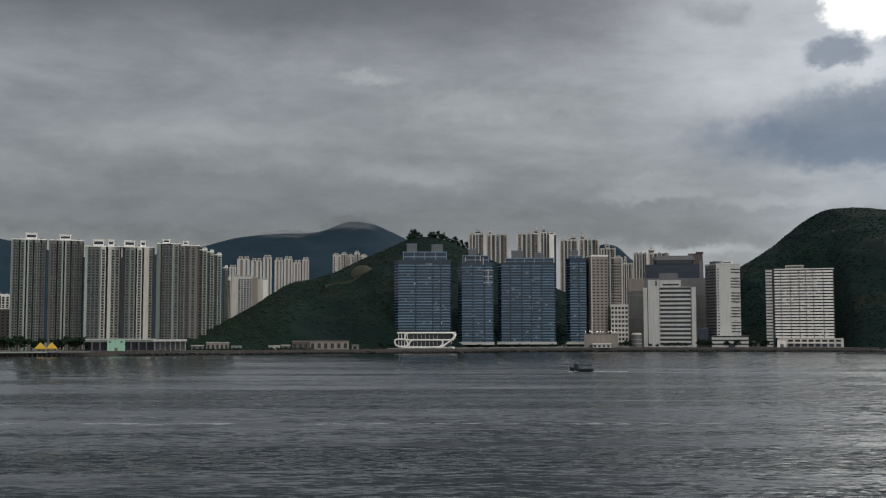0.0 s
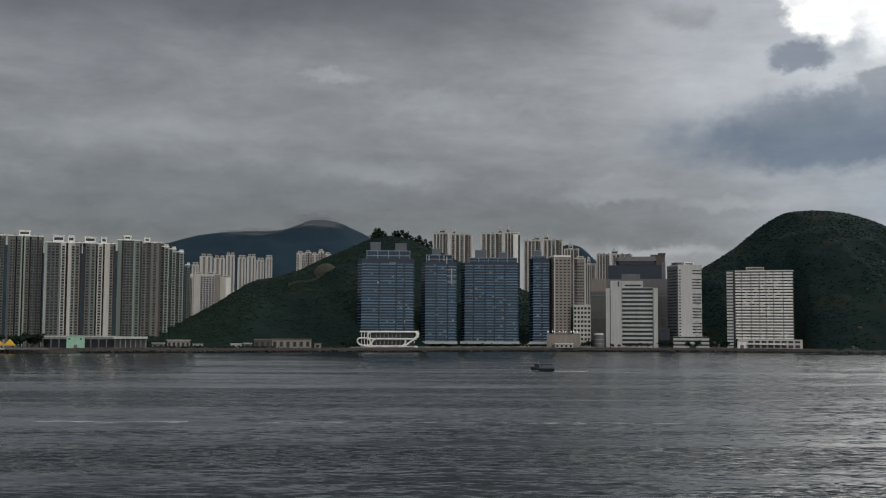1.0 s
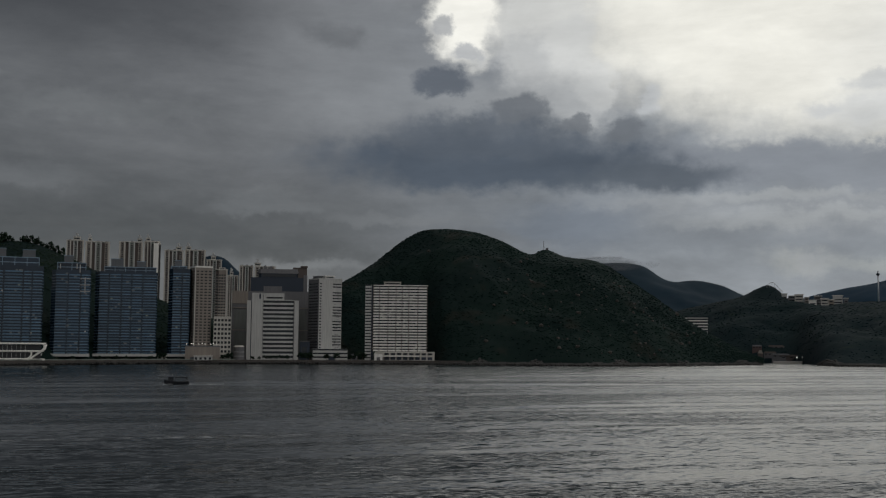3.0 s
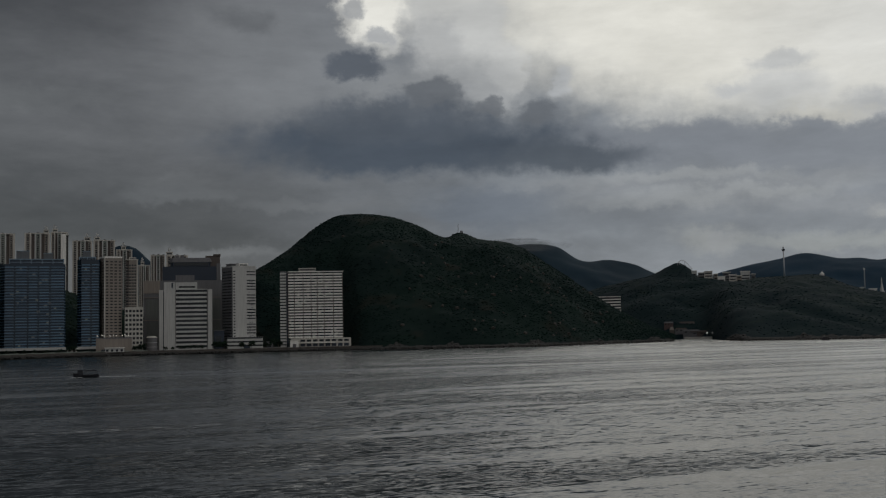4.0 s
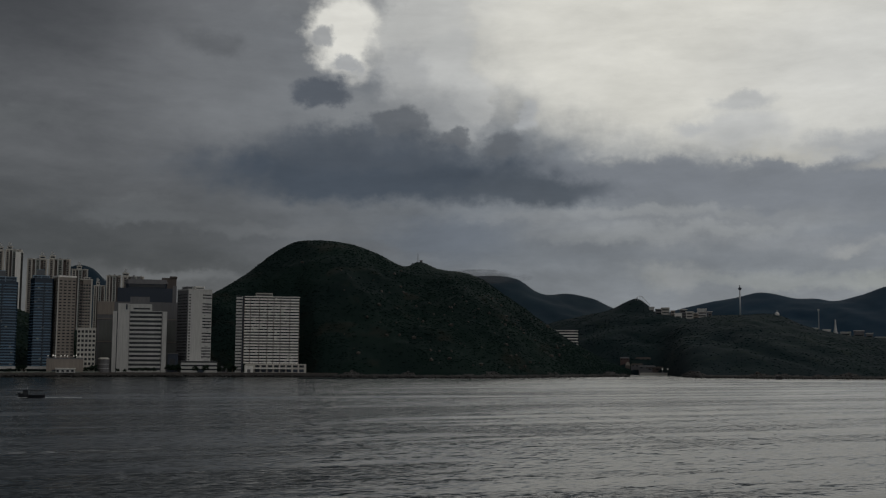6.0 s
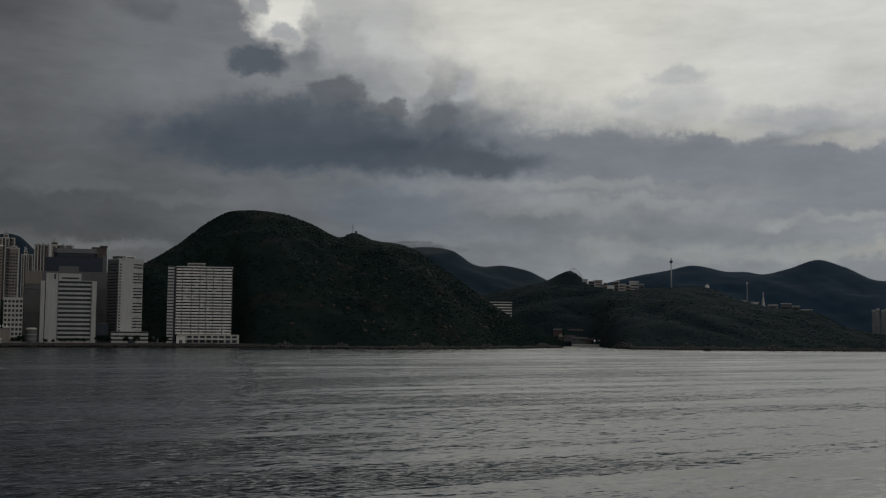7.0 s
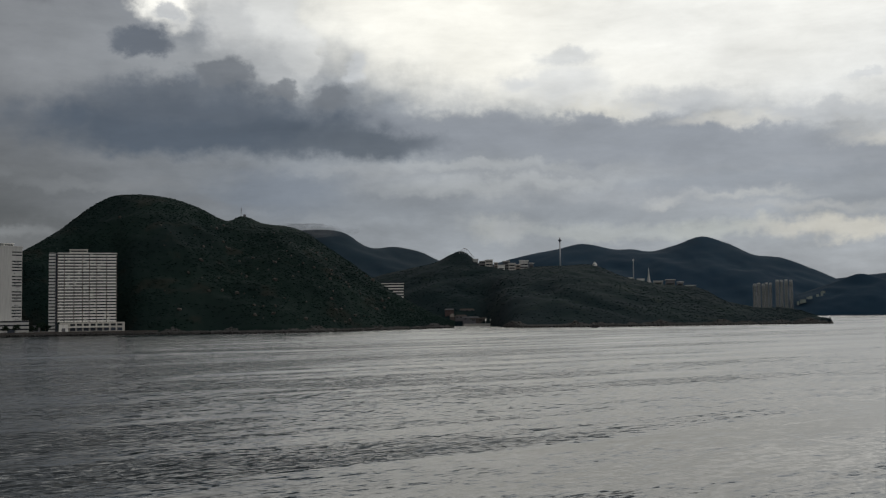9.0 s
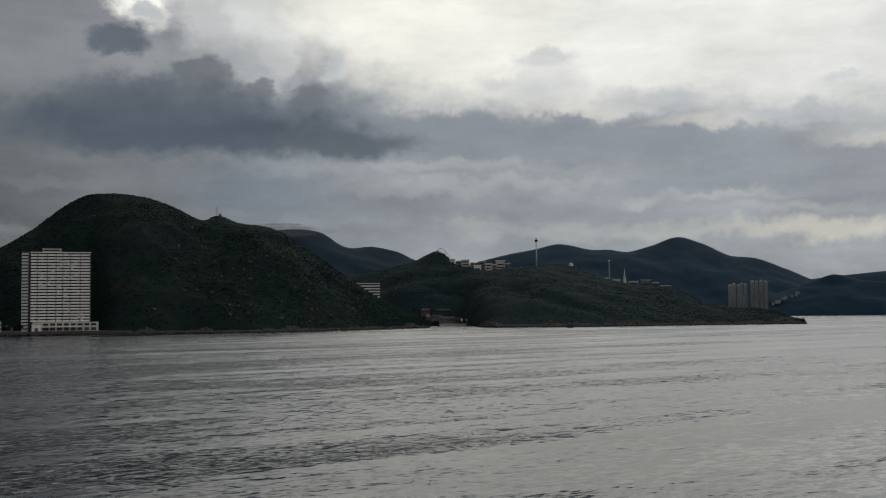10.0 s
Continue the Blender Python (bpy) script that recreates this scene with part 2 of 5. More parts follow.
def foliage(name, dark, light, scale, fine_scale, brown=None):
    """Woodland or leaves in two greens, with dry patches."""
    m = bpy.data.materials.new(name)
    m.use_nodes = True
    n = Nodes(m.node_tree)
    b = m.node_tree.nodes["Principled BSDF"]
    p = n.put("ShaderNodeTexCoord").outputs["Object"]
    wide, grainy = n.noise(p, scale, 6, 0.6)[0], n.noise(p, fine_scale, 4, 0.65)[0]
    r = n.put("ShaderNodeNewGeometry").outputs["Random Per Island"]
    k = n.add(n.mul(n.step(wide, 0.3, 0.7), 0.5), n.add(n.mul(grainy, 0.25), n.mul(r, 0.25)))
    c = n.mix(k, dark, light)
    if brown:
        c = n.mix(n.mul(n.step(n.noise(p, scale * 2.3, 5, 0.6)[0], 0.56, 0.70), 0.7), c, brown)
    n.plug(b.inputs["Base Color"], c)
    b.inputs["Roughness"].default_value = 0.95
    b.inputs["Specular IOR Level"].default_value = 0.1
    q = n.put("ShaderNodeBump")
    q.inputs["Strength"].default_value, q.inputs["Distance"].default_value = 0.3, 1.2
    n.plug(q.inputs["Height"], grainy)
    n.plug(b.inputs["Normal"], q.outputs[0])
    return m


def water_material():
    m = bpy.data.materials.new("sea_water")
    m.use_nodes = True
    n = Nodes(m.node_tree)
    b = m.node_tree.nodes["Principled BSDF"]
    p = n.put("ShaderNodeTexCoord").outputs["Object"]
    px, py, pz = n.split(p)
    long = n.xyz(n.mul(px, 0.45), py, 0.0)
    side = n.math("DIVIDE", px, n.add(py, 40.0))
    patch = n.noise(n.xyz(n.mul(px, 0.16), py, 0.0), 0.017, 5, 0.6)[0]
    slick = n.noise(n.xyz(n.mul(px, 0.07), py, 3.0), 0.030, 4, 0.6)[0]
    ruffled = n.mul(n.step(patch, 0.45, 0.55, 0.35, 1.15), n.step(slick, 0.42, 0.55, 0.40, 1.30))
    ruffled = n.mul(ruffled, n.mul(n.step(side, -0.05, 0.28, 0.60, 1.65), n.step(side, 0.50, 0.95, 1.0, 0.62)))
    swell = n.split(n.noise(long, 0.06, 3, 0.5)[1])
    chop = n.split(n.noise(n.xyz(n.mul(px, 0.36), py, 0.0), 0.62, 3, 0.55, 0.3)[1])
    ripple = n.split(n.noise(n.xyz(n.mul(px, 0.5), py, 0.0), 1.6, 3, 0.6)[1])

    def slope(i, gain):
        """The tilt of the surface in one direction: long swell, chop and ripples."""
        wave = n.add(n.mul(n.sub(chop[i], 0.5), 1.15), n.mul(n.sub(ripple[i], 0.5), 0.8))
        return n.mul(n.add(n.mul(n.sub(swell[i], 0.5), 0.12), n.mul(wave, ruffled)), gain)

    tilt = n.put("ShaderNodeVectorMath", operation="NORMALIZE")
    n.plug(tilt.inputs[0], n.xyz(n.sub(slope(0, 0.8), 0.05), n.sub(slope(1, 1.0), 0.092), 1.0))
    # a line of old foam drifts across the near water
    line = n.add(py, n.add(n.mul(px, 0.02), n.mul(n.noise(n.xyz(px, 0.0, 0.0), 0.015, 3)[0], 26.0)))
    foam = n.mul(n.step(n.math("ABSOLUTE", n.sub(line, 308.0)), 0.0, 6.0, 1.0, 0.0), n.step(n.noise(long, 0.22, 5, 0.7)[0], 0.46, 0.60))
    foam = n.mul(foam, n.mul(n.step(n.noise(n.xyz(px, 0.0, 0.0), 0.03, 2)[0], 0.40, 0.55), n.step(px, 30.0, 120.0, 1.0, 0.15)))
    n.plug(b.inputs["Base Color"], n.mix(n.mul(foam, 0.85), (0.014, 0.020, 0.022), (0.45, 0.46, 0.46)))
    n.plug(b.inputs["Roughness"], n.add(n.mul(ruffled, 0.05), n.add(0.07, n.mul(foam, 0.5))))
    b.inputs["IOR"].default_value = 1.33
    n.plug(b.inputs["Normal"], tilt.outputs[0])
    return m


SEA = water_material()
# Nearer scrub: greens with a touch of haze blue mixed into the colour.
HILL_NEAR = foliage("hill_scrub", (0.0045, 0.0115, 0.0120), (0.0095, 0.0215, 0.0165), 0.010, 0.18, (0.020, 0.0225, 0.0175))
HILL_MID = foliage("headland_scrub", (0.0045, 0.0125, 0.0165), (0.0085, 0.0210, 0.0205), 0.012, 0.12, (0.012, 0.023, 0.018))
# Far hills: the blue of the haze is put into their base colours.
HILL_FAR_HAZE = foliage("far_woodland_haze_tint", (0.0075, 0.020, 0.033), (0.0145, 0.032, 0.046), 0.006, 0.05)
HILL_HAZE = foliage("woodland_haze_tint", (0.0085, 0.026, 0.047), (0.0140, 0.037, 0.061), 0.006, 0.05)
LEAVES = foliage("leaves", (0.008, 0.0165, 0.0125), (0.019, 0.034, 0.019), 0.02, 0.5)
# Shrub greens, also with some haze blue mixed in.
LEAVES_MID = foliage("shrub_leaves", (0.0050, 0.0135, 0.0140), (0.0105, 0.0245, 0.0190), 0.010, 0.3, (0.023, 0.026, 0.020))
BARK = material("bark", (0.09, 0.07, 0.05), 0.9, 0.4, 0.5, 4.0)
ROCK = material("shore_rock", (0.038, 0.037, 0.034), 0.9, 0.5, 0.06, 0.7, 0.6)
CRAG = material("weathered_crag", (0.055, 0.050, 0.042), 0.9, 0.5, 0.06, 0.7, 0.6)
EARTH = material("bare_earth", (0.037, 0.039, 0.023), 0.95, 0.4, 0.05, 0.6, 0.3)
PAVING = material("quay_paving", (0.12, 0.115, 0.105), 0.9, 0.3, 0.05, 0.6)
QUAY = material("quay_concrete", (0.085, 0.076, 0.068), 0.9, 0.4, 0.05, 0.8, 0.2, streaks=0.4)
WHITE = material("white_paint", (0.80, 0.785, 0.73), 0.7, 0.16, 0.05, 0.8, streaks=0.18)
CREAM = material("cream_paint", (0.50, 0.48, 0.43), 0.75, 0.16, 0.05, 0.8, streaks=0.18)
PALE = material("pale_grey_paint", (0.47, 0.47, 0.45), 0.75, 0.18, 0.05, 0.8, streaks=0.2)
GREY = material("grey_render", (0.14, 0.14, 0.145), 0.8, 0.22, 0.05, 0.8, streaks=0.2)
DARK = material("dark_cladding", (0.016, 0.026, 0.043), 0.4, 0.25, 0.05, 0.8)
# Shade in the set-back tower bays is put into this dark colour.
RECESS_SHADE = material("recess_shade_paint", (0.040, 0.040, 0.039), 0.85, 0.25, 0.05, 0.8, streaks=0.2)
TAN = material("tan_tile", (0.235, 0.205, 0.175), 0.7, 0.2, 0.05, 0.8, streaks=0.15)
BROWN = material("brown_render", (0.085, 0.070, 0.062), 0.85, 0.3, 0.06, 0.8)
PINK = material("pinkish_tile", (0.165, 0.152, 0.135), 0.7, 0.2, 0.05, 0.8, streaks=0.15)
MINT = material("pale_green_tile", (0.315, 0.36, 0.315), 0.7, 0.18, 0.05, 0.8, streaks=0.15)
MIST = material("grey_green_tile", (0.185, 0.212, 0.186), 0.7, 0.2, 0.05, 0.8, streaks=0.18)
SLATE = material("grey_tile", (0.122, 0.130, 0.122), 0.7, 0.2, 0.05, 0.8, streaks=0.18)
RED = material("red_brown_panel", (0.085, 0.055, 0.050), 0.7, 0.2, 0.1, 1.0)
GREEN_PAINT = material("green_paint", (0.30, 0.52, 0.38), 0.7, 0.15, 0.1, 1.0, streaks=0.1)
YELLOW = material("yellow_canvas", (0.48, 0.30, 0.03), 0.8, 0.15, 0.2, 1.5)
STEEL = material("painted_steel", (0.42, 0.43, 0.44), 0.5, 0.2, 0.1, 1.2, metal=0.3)
HULL = material("dark_hull_paint", (0.010, 0.012, 0.017), 0.5, 0.3, 0.3, 3.0)
BALUSTRADE = glass("balcony_glass", (0.085, 0.165, 0.245), 0.18, 0.35)
BLUE_GLASS = glass("blue_glass", (0.010, 0.024, 0.042), 0.08, 0.5)
PANE = glass("window_glass", (0.018, 0.022, 0.026), 0.15, 0.6)
SLAB = material("slab_edge", (0.18, 0.27, 0.35), 0.6, 0.15, 0.05, 0.8)
SCREEN = material("plant_screen", (0.115, 0.130, 0.140), 0.6, 0.2, 0.05, 0.8)
FOAM = material("foam", (0.42, 0.44, 0.44), 0.7, 0.3, 0.3, 2.0)
LAMP = bpy.data.materials.new("lamp_glow")
LAMP.use_nodes = True
LAMP.node_tree.nodes["Principled BSDF"].inputs["Emission Color"].default_value = (1.0, 0.95, 0.85, 1)
LAMP.node_tree.nodes["Principled BSDF"].inputs["Emission Strength"].default_value = 0.7


# ---- mesh helpers ----
class Solid:
    """Collects boxes and prisms for one mesh."""

    def __init__(self):
        self.v, self.f = [], []

    def box(self, x0, x1, y0, y1, z0, z1):
        return self.prism([(x0, y0), (x1, y0), (x1, y1), (x0, y1)], z0, z1)

    def prism(self, ring, z0, z1, shrink=1.0):
        b, n = len(self.v), len(ring)
        cx, cy = sum(p[0] for p in ring) / n, sum(p[1] for p in ring) / n
        self.v += [(x, y, z0) for x, y in ring] + [(cx + (x - cx) * shrink, cy + (y - cy) * shrink, z1) for x, y in ring]
        self.f += [tuple(b + i for i in reversed(range(n))), tuple(b + n + i for i in range(n))]
        self.f += [(b + i, b + (i + 1) % n, b + n + (i + 1) % n, b + n + i) for i in range(n)]
        return self

    def tube(self, points, radius, n=8):
        """A round bar through the points; radius may differ at each."""
        radii = radius if isinstance(radius, (list, tuple)) else [radius] * len(points)
        pts = [Vector(p) for p in points]
        b = len(self.v)
        for i, p in enumerate(pts):
            d = (pts[min(i + 1, len(pts) - 1)] - pts[max(i - 1, 0)]).normalized()
            s = d.cross(Vector((0.3, 0.9, 0.2))).normalized()
            u = d.cross(s)
            for k in range(n):
                a = 2 * math.pi * k / n
                self.v.append(tuple(p + (s * math.cos(a) + u * math.sin(a)) * radii[i]))
        for i in range(len(pts) - 1):
            for k in range(n):
                self.f.append((b + i * n + k, b + i * n + (k + 1) % n, b + (i + 1) * n + (k + 1) % n, b + (i + 1) * n + k))
        self.f += [tuple(b + k for k in reversed(range(n))), tuple(b + (len(pts) - 1) * n + k for k in range(n))]
        return self

    def mesh(self, name, mat, smooth=False):
        me = bpy.data.meshes.new(name)
        me.from_pydata(self.v, [], self.f)
        me.materials.append(mat)
        if smooth:
            me.polygons.foreach_set("use_smooth", [True] * len(me.polygons))
        return me


def part(name, solid, mat, parent, label="", smooth=False):
    """One mesh object under a thing or under a part."""
    ob = new(name, solid if isinstance(solid, bpy.types.Mesh) else solid.mesh(name, mat, smooth))
    ob.parent = parent
    return tagged(ob, label)


def thing(name, place, turn, label, category, group="", kind=""):
    ob = new(name)
    ob.matrix_basis = Matrix.Translation(place) @ pose(0, 0, 0, 0, 0, turn)
    return tagged(ob, label, category, group, kind)


def lattice(x, y, seed):
    h = np.sin(x * 127.1 + y * 311.7 + seed * 74.7) * 43758.5453
    return h - np.floor(h)


def rough(x, y, size, octaves=5, seed=0):
    """Fractal value noise, -1 to 1, over arrays of metres."""
    total, amp, norm = np.zeros_like(x), 1.0, 0.0
    for o in range(octaves):
        u, v = x / size * 2 ** o + 31.7 * o, y / size * 2 ** o - 17.3 * o
        i, j = np.floor(u), np.floor(v)
        a, b = u - i, v - j
        a, b = a * a * (3 - 2 * a), b * b * (3 - 2 * b)
        s = seed + o
        total += amp * ((lattice(i, j, s) * (1 - a) + lattice(i + 1, j, s) * a) * (1 - b)
                        + (lattice(i, j + 1, s) * (1 - a) + lattice(i + 1, j + 1, s) * a) * b)
        norm, amp = norm + amp, amp * 0.52
    return 2 * total / norm - 1


def numpy_mesh(name, verts, faces, mat, smooth=True):
    me = bpy.data.meshes.new(name)
    k = faces.shape[1]
    me.vertices.add(len(verts))
    me.vertices.foreach_set("co", verts.astype(np.float32).ravel())
    me.loops.add(faces.size)
    me.loops.foreach_set("vertex_index", faces.astype(np.int32).ravel())
    me.polygons.add(len(faces))
    me.polygons.foreach_set("loop_start", np.arange(0, faces.size, k, dtype=np.int32))
    me.polygons.foreach_set("use_smooth", np.full(len(faces), smooth))
    me.update(calc_edges=True)
    me.materials.append(mat)
    return me


def sheet(name, x, y, z, mat):
    """A mesh from grids of x, y and z."""
    nu, nv = x.shape
    idx = np.arange(nu * nv).reshape(nu, nv)
    faces = np.stack([idx[:-1, :-1], idx[1:, :-1], idx[1:, 1:], idx[:-1, 1:]], -1).reshape(-1, 4)
    return numpy_mesh(name, np.stack([x, y, z], -1).reshape(-1, 3), faces, mat)


class Hill:
    """A ridge: its crest (bearing, distance, angle of height), its foot (bearing, distance) and its depth behind."""

    def __init__(self, crest, foot, relief=8.0, grain=90.0, seed=0, bulge=1.5, foot_z=1.0, turn=0.0):
        c = np.array(crest, float)
        self.a, self.d = c[:, 0] + turn, c[:, 1]
        self.z = EYE + c[:, 1] * np.tan(np.radians(c[:, 2]))
        f = np.array(foot, float)
        self.fa, self.fd = f[:, 0] + turn, f[:, 1]
        self.relief, self.grain, self.seed, self.bulge, self.foot_z = relief, grain, seed, bulge, foot_z

    @staticmethod
    def glide(x, xs, ys):
        """Smooth (Catmull-Rom) run through the stations."""
        m = np.gradient(ys, xs)
        i = np.clip(np.searchsorted(xs, x) - 1, 0, len(xs) - 2)
        h = xs[i + 1] - xs[i]
        t = np.clip((x - xs[i]) / h, 0, 1)
        return ((2 * t ** 3 - 3 * t ** 2 + 1) * ys[i] + (t ** 3 - 2 * t ** 2 + t) * h * m[i]
                + (-2 * t ** 3 + 3 * t ** 2) * ys[i + 1] + (t ** 3 - t ** 2) * h * m[i + 1])

    def at(self, a, v):
        """Places at bearings a and shares v of the way from foot (0) over crest (1) down the back (2)."""
        dc, zc = self.glide(a, self.a, self.d), self.glide(a, self.a, self.z)
        # knolls of the crest do not run on down the slope
        broad = sum(self.glide(np.clip(a + k, self.a[0], self.a[-1]), self.a, self.z) for k in (-1.8, -1.2, -0.6, 0.0, 0.6, 1.2, 1.8)) / 7
        zc = broad + (zc - broad) * np.clip((v - 0.80) / 0.18, 0, 1)
        df = self.glide(a, self.fa, self.fd)
        d = df + (dc - df) * v
        front = 1 - np.maximum(1 - v, 0) ** self.bulge
        back = 1 - np.clip(v - 1, 0, 1) ** 1.4
        z = self.foot_z + (zc - self.foot_z) * np.where(v <= 1, front, back)
        x, y = d * np.sin(np.radians(a)), d * np.cos(np.radians(a))
        gully = np.abs(rough(x * 1.0, y * 0.35, self.grain, 4, self.seed)) - 0.28
        lumps = rough(x, y, self.grain * 0.35, 4, self.seed + 9)
        fade = np.clip(1.25 - np.abs(v - 0.45) * 2.0, 0.0, 1.0) * np.clip((zc - self.foot_z) / 60.0, 0, 1)
        z = z + fade * self.relief * (gully * 2.0 + lumps * 0.7) + 0.06 * self.relief * lumps * (v > 0.05)
        return x, y, np.where(v <= 0, self.foot_z - 3, z)

    def build(self, name, nu, nv, mat):
        a, v = np.meshgrid(np.linspace(self.a[0], self.a[-1], nu), np.concatenate([np.linspace(0, 1, nv), np.linspace(1.1, 2, 8)]), indexing="ij")
        x, y, z = self.at(a, v)
        return new(name, sheet(name, x, y, z, mat))

    def scatter(self, count, rng, lo=0.03, hi=1.03, spans=None):
        spans = spans or [(self.a[0], self.a[-1])]
        pick = rng.integers(0, len(spans), count)
        s = np.array(spans)[pick]
        a = s[:, 0] + (s[:, 1] - s[:, 0]) * rng.random(count)
        v = lo + (hi - lo) * rng.random(count) ** 0.9
        p = np.stack(self.at(a, v), -1)
        bare = rough(p[:, 0], p[:, 1], 70.0, 4, self.seed + 3) + 0.25 * rng.normal(0, 1, count)
        return p[bare > -0.18]


ICO = bmesh.new()
bmesh.ops.create_icosphere(ICO, subdivisions=1, radius=1.0)
ICO_V = np.array([v.co[:] for v in ICO.verts])
ICO_F = np.array([[v.index for v in f.verts] for f in ICO.faces])
ICO.free()


def clumps(name, centres, size, rng, mat, flat_by=0.7, smooth=False, lift=0.25):
    """Many small uneven leaf clumps in one mesh."""
    n = len(centres)
    r = size * (0.35 + 1.3 * rng.random((n, 1, 1)) ** 2)
    v = ICO_V[None] * r * (0.65 + 0.7 * rng.random((n, len(ICO_V), 1)))
    v[..., 2] *= flat_by
    v = v + centres[:, None, :] + np.array([0, 0, lift * size])
    f = ICO_F[None] + (np.arange(n) * len(ICO_V))[:, None, None]
    return numpy_mesh(name, v.reshape(-1, 3), f.reshape(-1, 3), mat, smooth)


RNG = np.random.default_rng(7)

# ---- sea and land ----
ring_d = np.concatenate([[0.0, 5.0], np.geomspace(20, 4990, 90)])
ring_a = np.radians(np.linspace(-180, 180, 181))
gd, ga = np.meshgrid(ring_d, ring_a)
water = new("water", sheet("water", gd * np.sin(ga), gd * np.cos(ga), 0.0 * gd, SEA))
tagged(water, "dark grey rippled sea water reflecting an overcast sky", "water", kind="structure")

SHORE = [(-32, 1150), (-21, 1155), (-11, 1175), (-3, 1215), (0, 1235), (6, 1310), (12, 1340), (18, 1365), (22, 1368)]
SHORE_A, SHORE_D = np.array([s[0] for s in SHORE], float), np.array([s[1] for s in SHORE], float)


def shore(a):
    return float(np.interp(a, SHORE_A, SHORE_D))


sa = np.linspace(-32, 21.5, 160)
sd = np.array([shore(a) for a in sa])
ua, uv = np.meshgrid(np.radians(sa), np.linspace(0, 1, 6), indexing="ij")
ud = sd[:, None] + 2.0 + uv * (900 - 480 * np.clip((np.degrees(ua) - 12) / 3, 0, 1))
ground = new("ground", sheet("ground", ud * np.sin(ua), ud * np.cos(ua), 4.4 + 0.0 * ud, PAVING))
tagged(ground, "flat reclaimed waterfront land with pale paving", "ground", kind="structure")
wall = thing("seawall", (0, 0, 0), 0, "weathered grey concrete seawall along the waterfront", "seawall", kind="structure")
for i in range(0, len(sa) - 1):
    a0, a1 = sa[i], sa[i + 1]
    p0, p1, q0, q1 = bear(a0, sd[i]), bear(a1, sd[i + 1]), bear(a0, sd[i] + 4), bear(a1, sd[i + 1] + 4)
    top = 4.6 + 0.25 * (i % 2)
    part("wall_panel", Solid().prism([p0[:2], p1[:2], q1[:2], q0[:2]], -2.0, top), QUAY, wall)
armour = np.stack([bear(a, shore(a) - 1.5 - 4 * RNG.random(), 0.3 + 1.6 * RNG.random()) for a in RNG.uniform(-16, 21, 2600)]).astype(float)
tagged(new("shore_rocks", clumps("shore_rocks", armour, 1.3, RNG, ROCK, 0.7)), "grey-brown rock armour at the foot of the seawall", "rocks", kind="stuff")

# ---- hills ----
HILL_GREEN = Hill([(-13.6, 1215, -0.75), (-12.8, 1250, -0.40), (-10.9, 1320, 0.49), (-9.2, 1380, 1.42), (-7.55, 1420, 2.42), (-6.4, 1450, 2.66), (-5.3, 1470, 3.02),
                   (-3.85, 1490, 3.75), (-2.7, 1500, 4.20), (-1.4, 1510, 4.75), (0.2, 1520, 4.62), (1.4, 1530, 4.15), (3.4, 1540, 3.2), (6.0, 1550, 2.1), (9.0, 1560, 1.0), (11, 1560, 0.2)],
                  [(-13.6, 1190), (-10.5, 1215), (-5, 1245), (0, 1290), (5, 1380), (11, 1460)], 7, 80, 3, 1.35, 4.0)
HILL_PEAK = Hill([(11.0, 1560, 0.4), (13.0, 1600, 1.9), (15.05, 1650, 3.20), (16.4, 1690, 4.06), (17.77, 1720, 5.12), (19.1, 1740, 5.80), (19.9, 1750, 5.86), (21.8, 1750, 5.70), (23.1, 1750, 5.27),
                  (24.66, 1745, 4.64), (25.1, 1745, 4.84), (26.2, 1745, 4.52), (27.9, 1740, 4.18), (29.6, 1730, 3.18), (31.84, 1700, 1.60), (34.1, 1650, 0.17), (35.9, 1600, -0.74)],
                 [(11, 1470), (16, 1445), (19.2, 1440), (20.1, 1385), (21, 1366), (24, 1352), (28, 1352), (31, 1430), (34, 1530), (35.9, 1585)], 12, 130, 11, 1.45, turn=-0.03)
HILL_PARK = Hill([(29.5, 2250, 0.8), (31.8, 2250, 1.74), (33.5, 2230, 2.15), (35.0, 2200, 2.50), (35.7, 2190, 2.84), (36.3, 2180, 3.02), (36.8, 2165, 2.72), (37.2, 2150, 2.36), (38.5, 2120, 2.05), (39.9, 2100, 2.18), (41.6, 2080, 2.24), (43.0, 2060, 2.22),
                  (44.45, 2020, 1.62), (46.1, 1980, 1.24), (48.35, 1920, 0.93), (49.7, 1880, 0.18), (50.8, 1850, -0.04), (52.1, 1820, -0.01), (53.45, 1780, -0.31), (54.35, 1730, -0.77)],
                 [(29.5, 1950), (33, 1850), (36, 1790), (37.6, 1760), (38.6, 1600), (41, 1555), (44, 1560), (48, 1610), (52, 1680), (54.35, 1712)], 6, 120, 23, 1.5, turn=-0.08)
HILL_BACK = Hill([(23, 3300, 2.6), (26, 3300, 3.7), (28.1, 3300, 4.10), (29.57, 3300, 4.14), (30.3, 3300, 3.98), (31.4, 3300, 3.34), (33.0, 3300, 3.28), (34.15, 3280, 3.04), (35.0, 3250, 2.63), (38, 3250, 1.6), (42, 3250, 0.6)],
                 [(23, 2700), (42, 2700)], 18, 260, 31, 1.3, turn=-0.12)
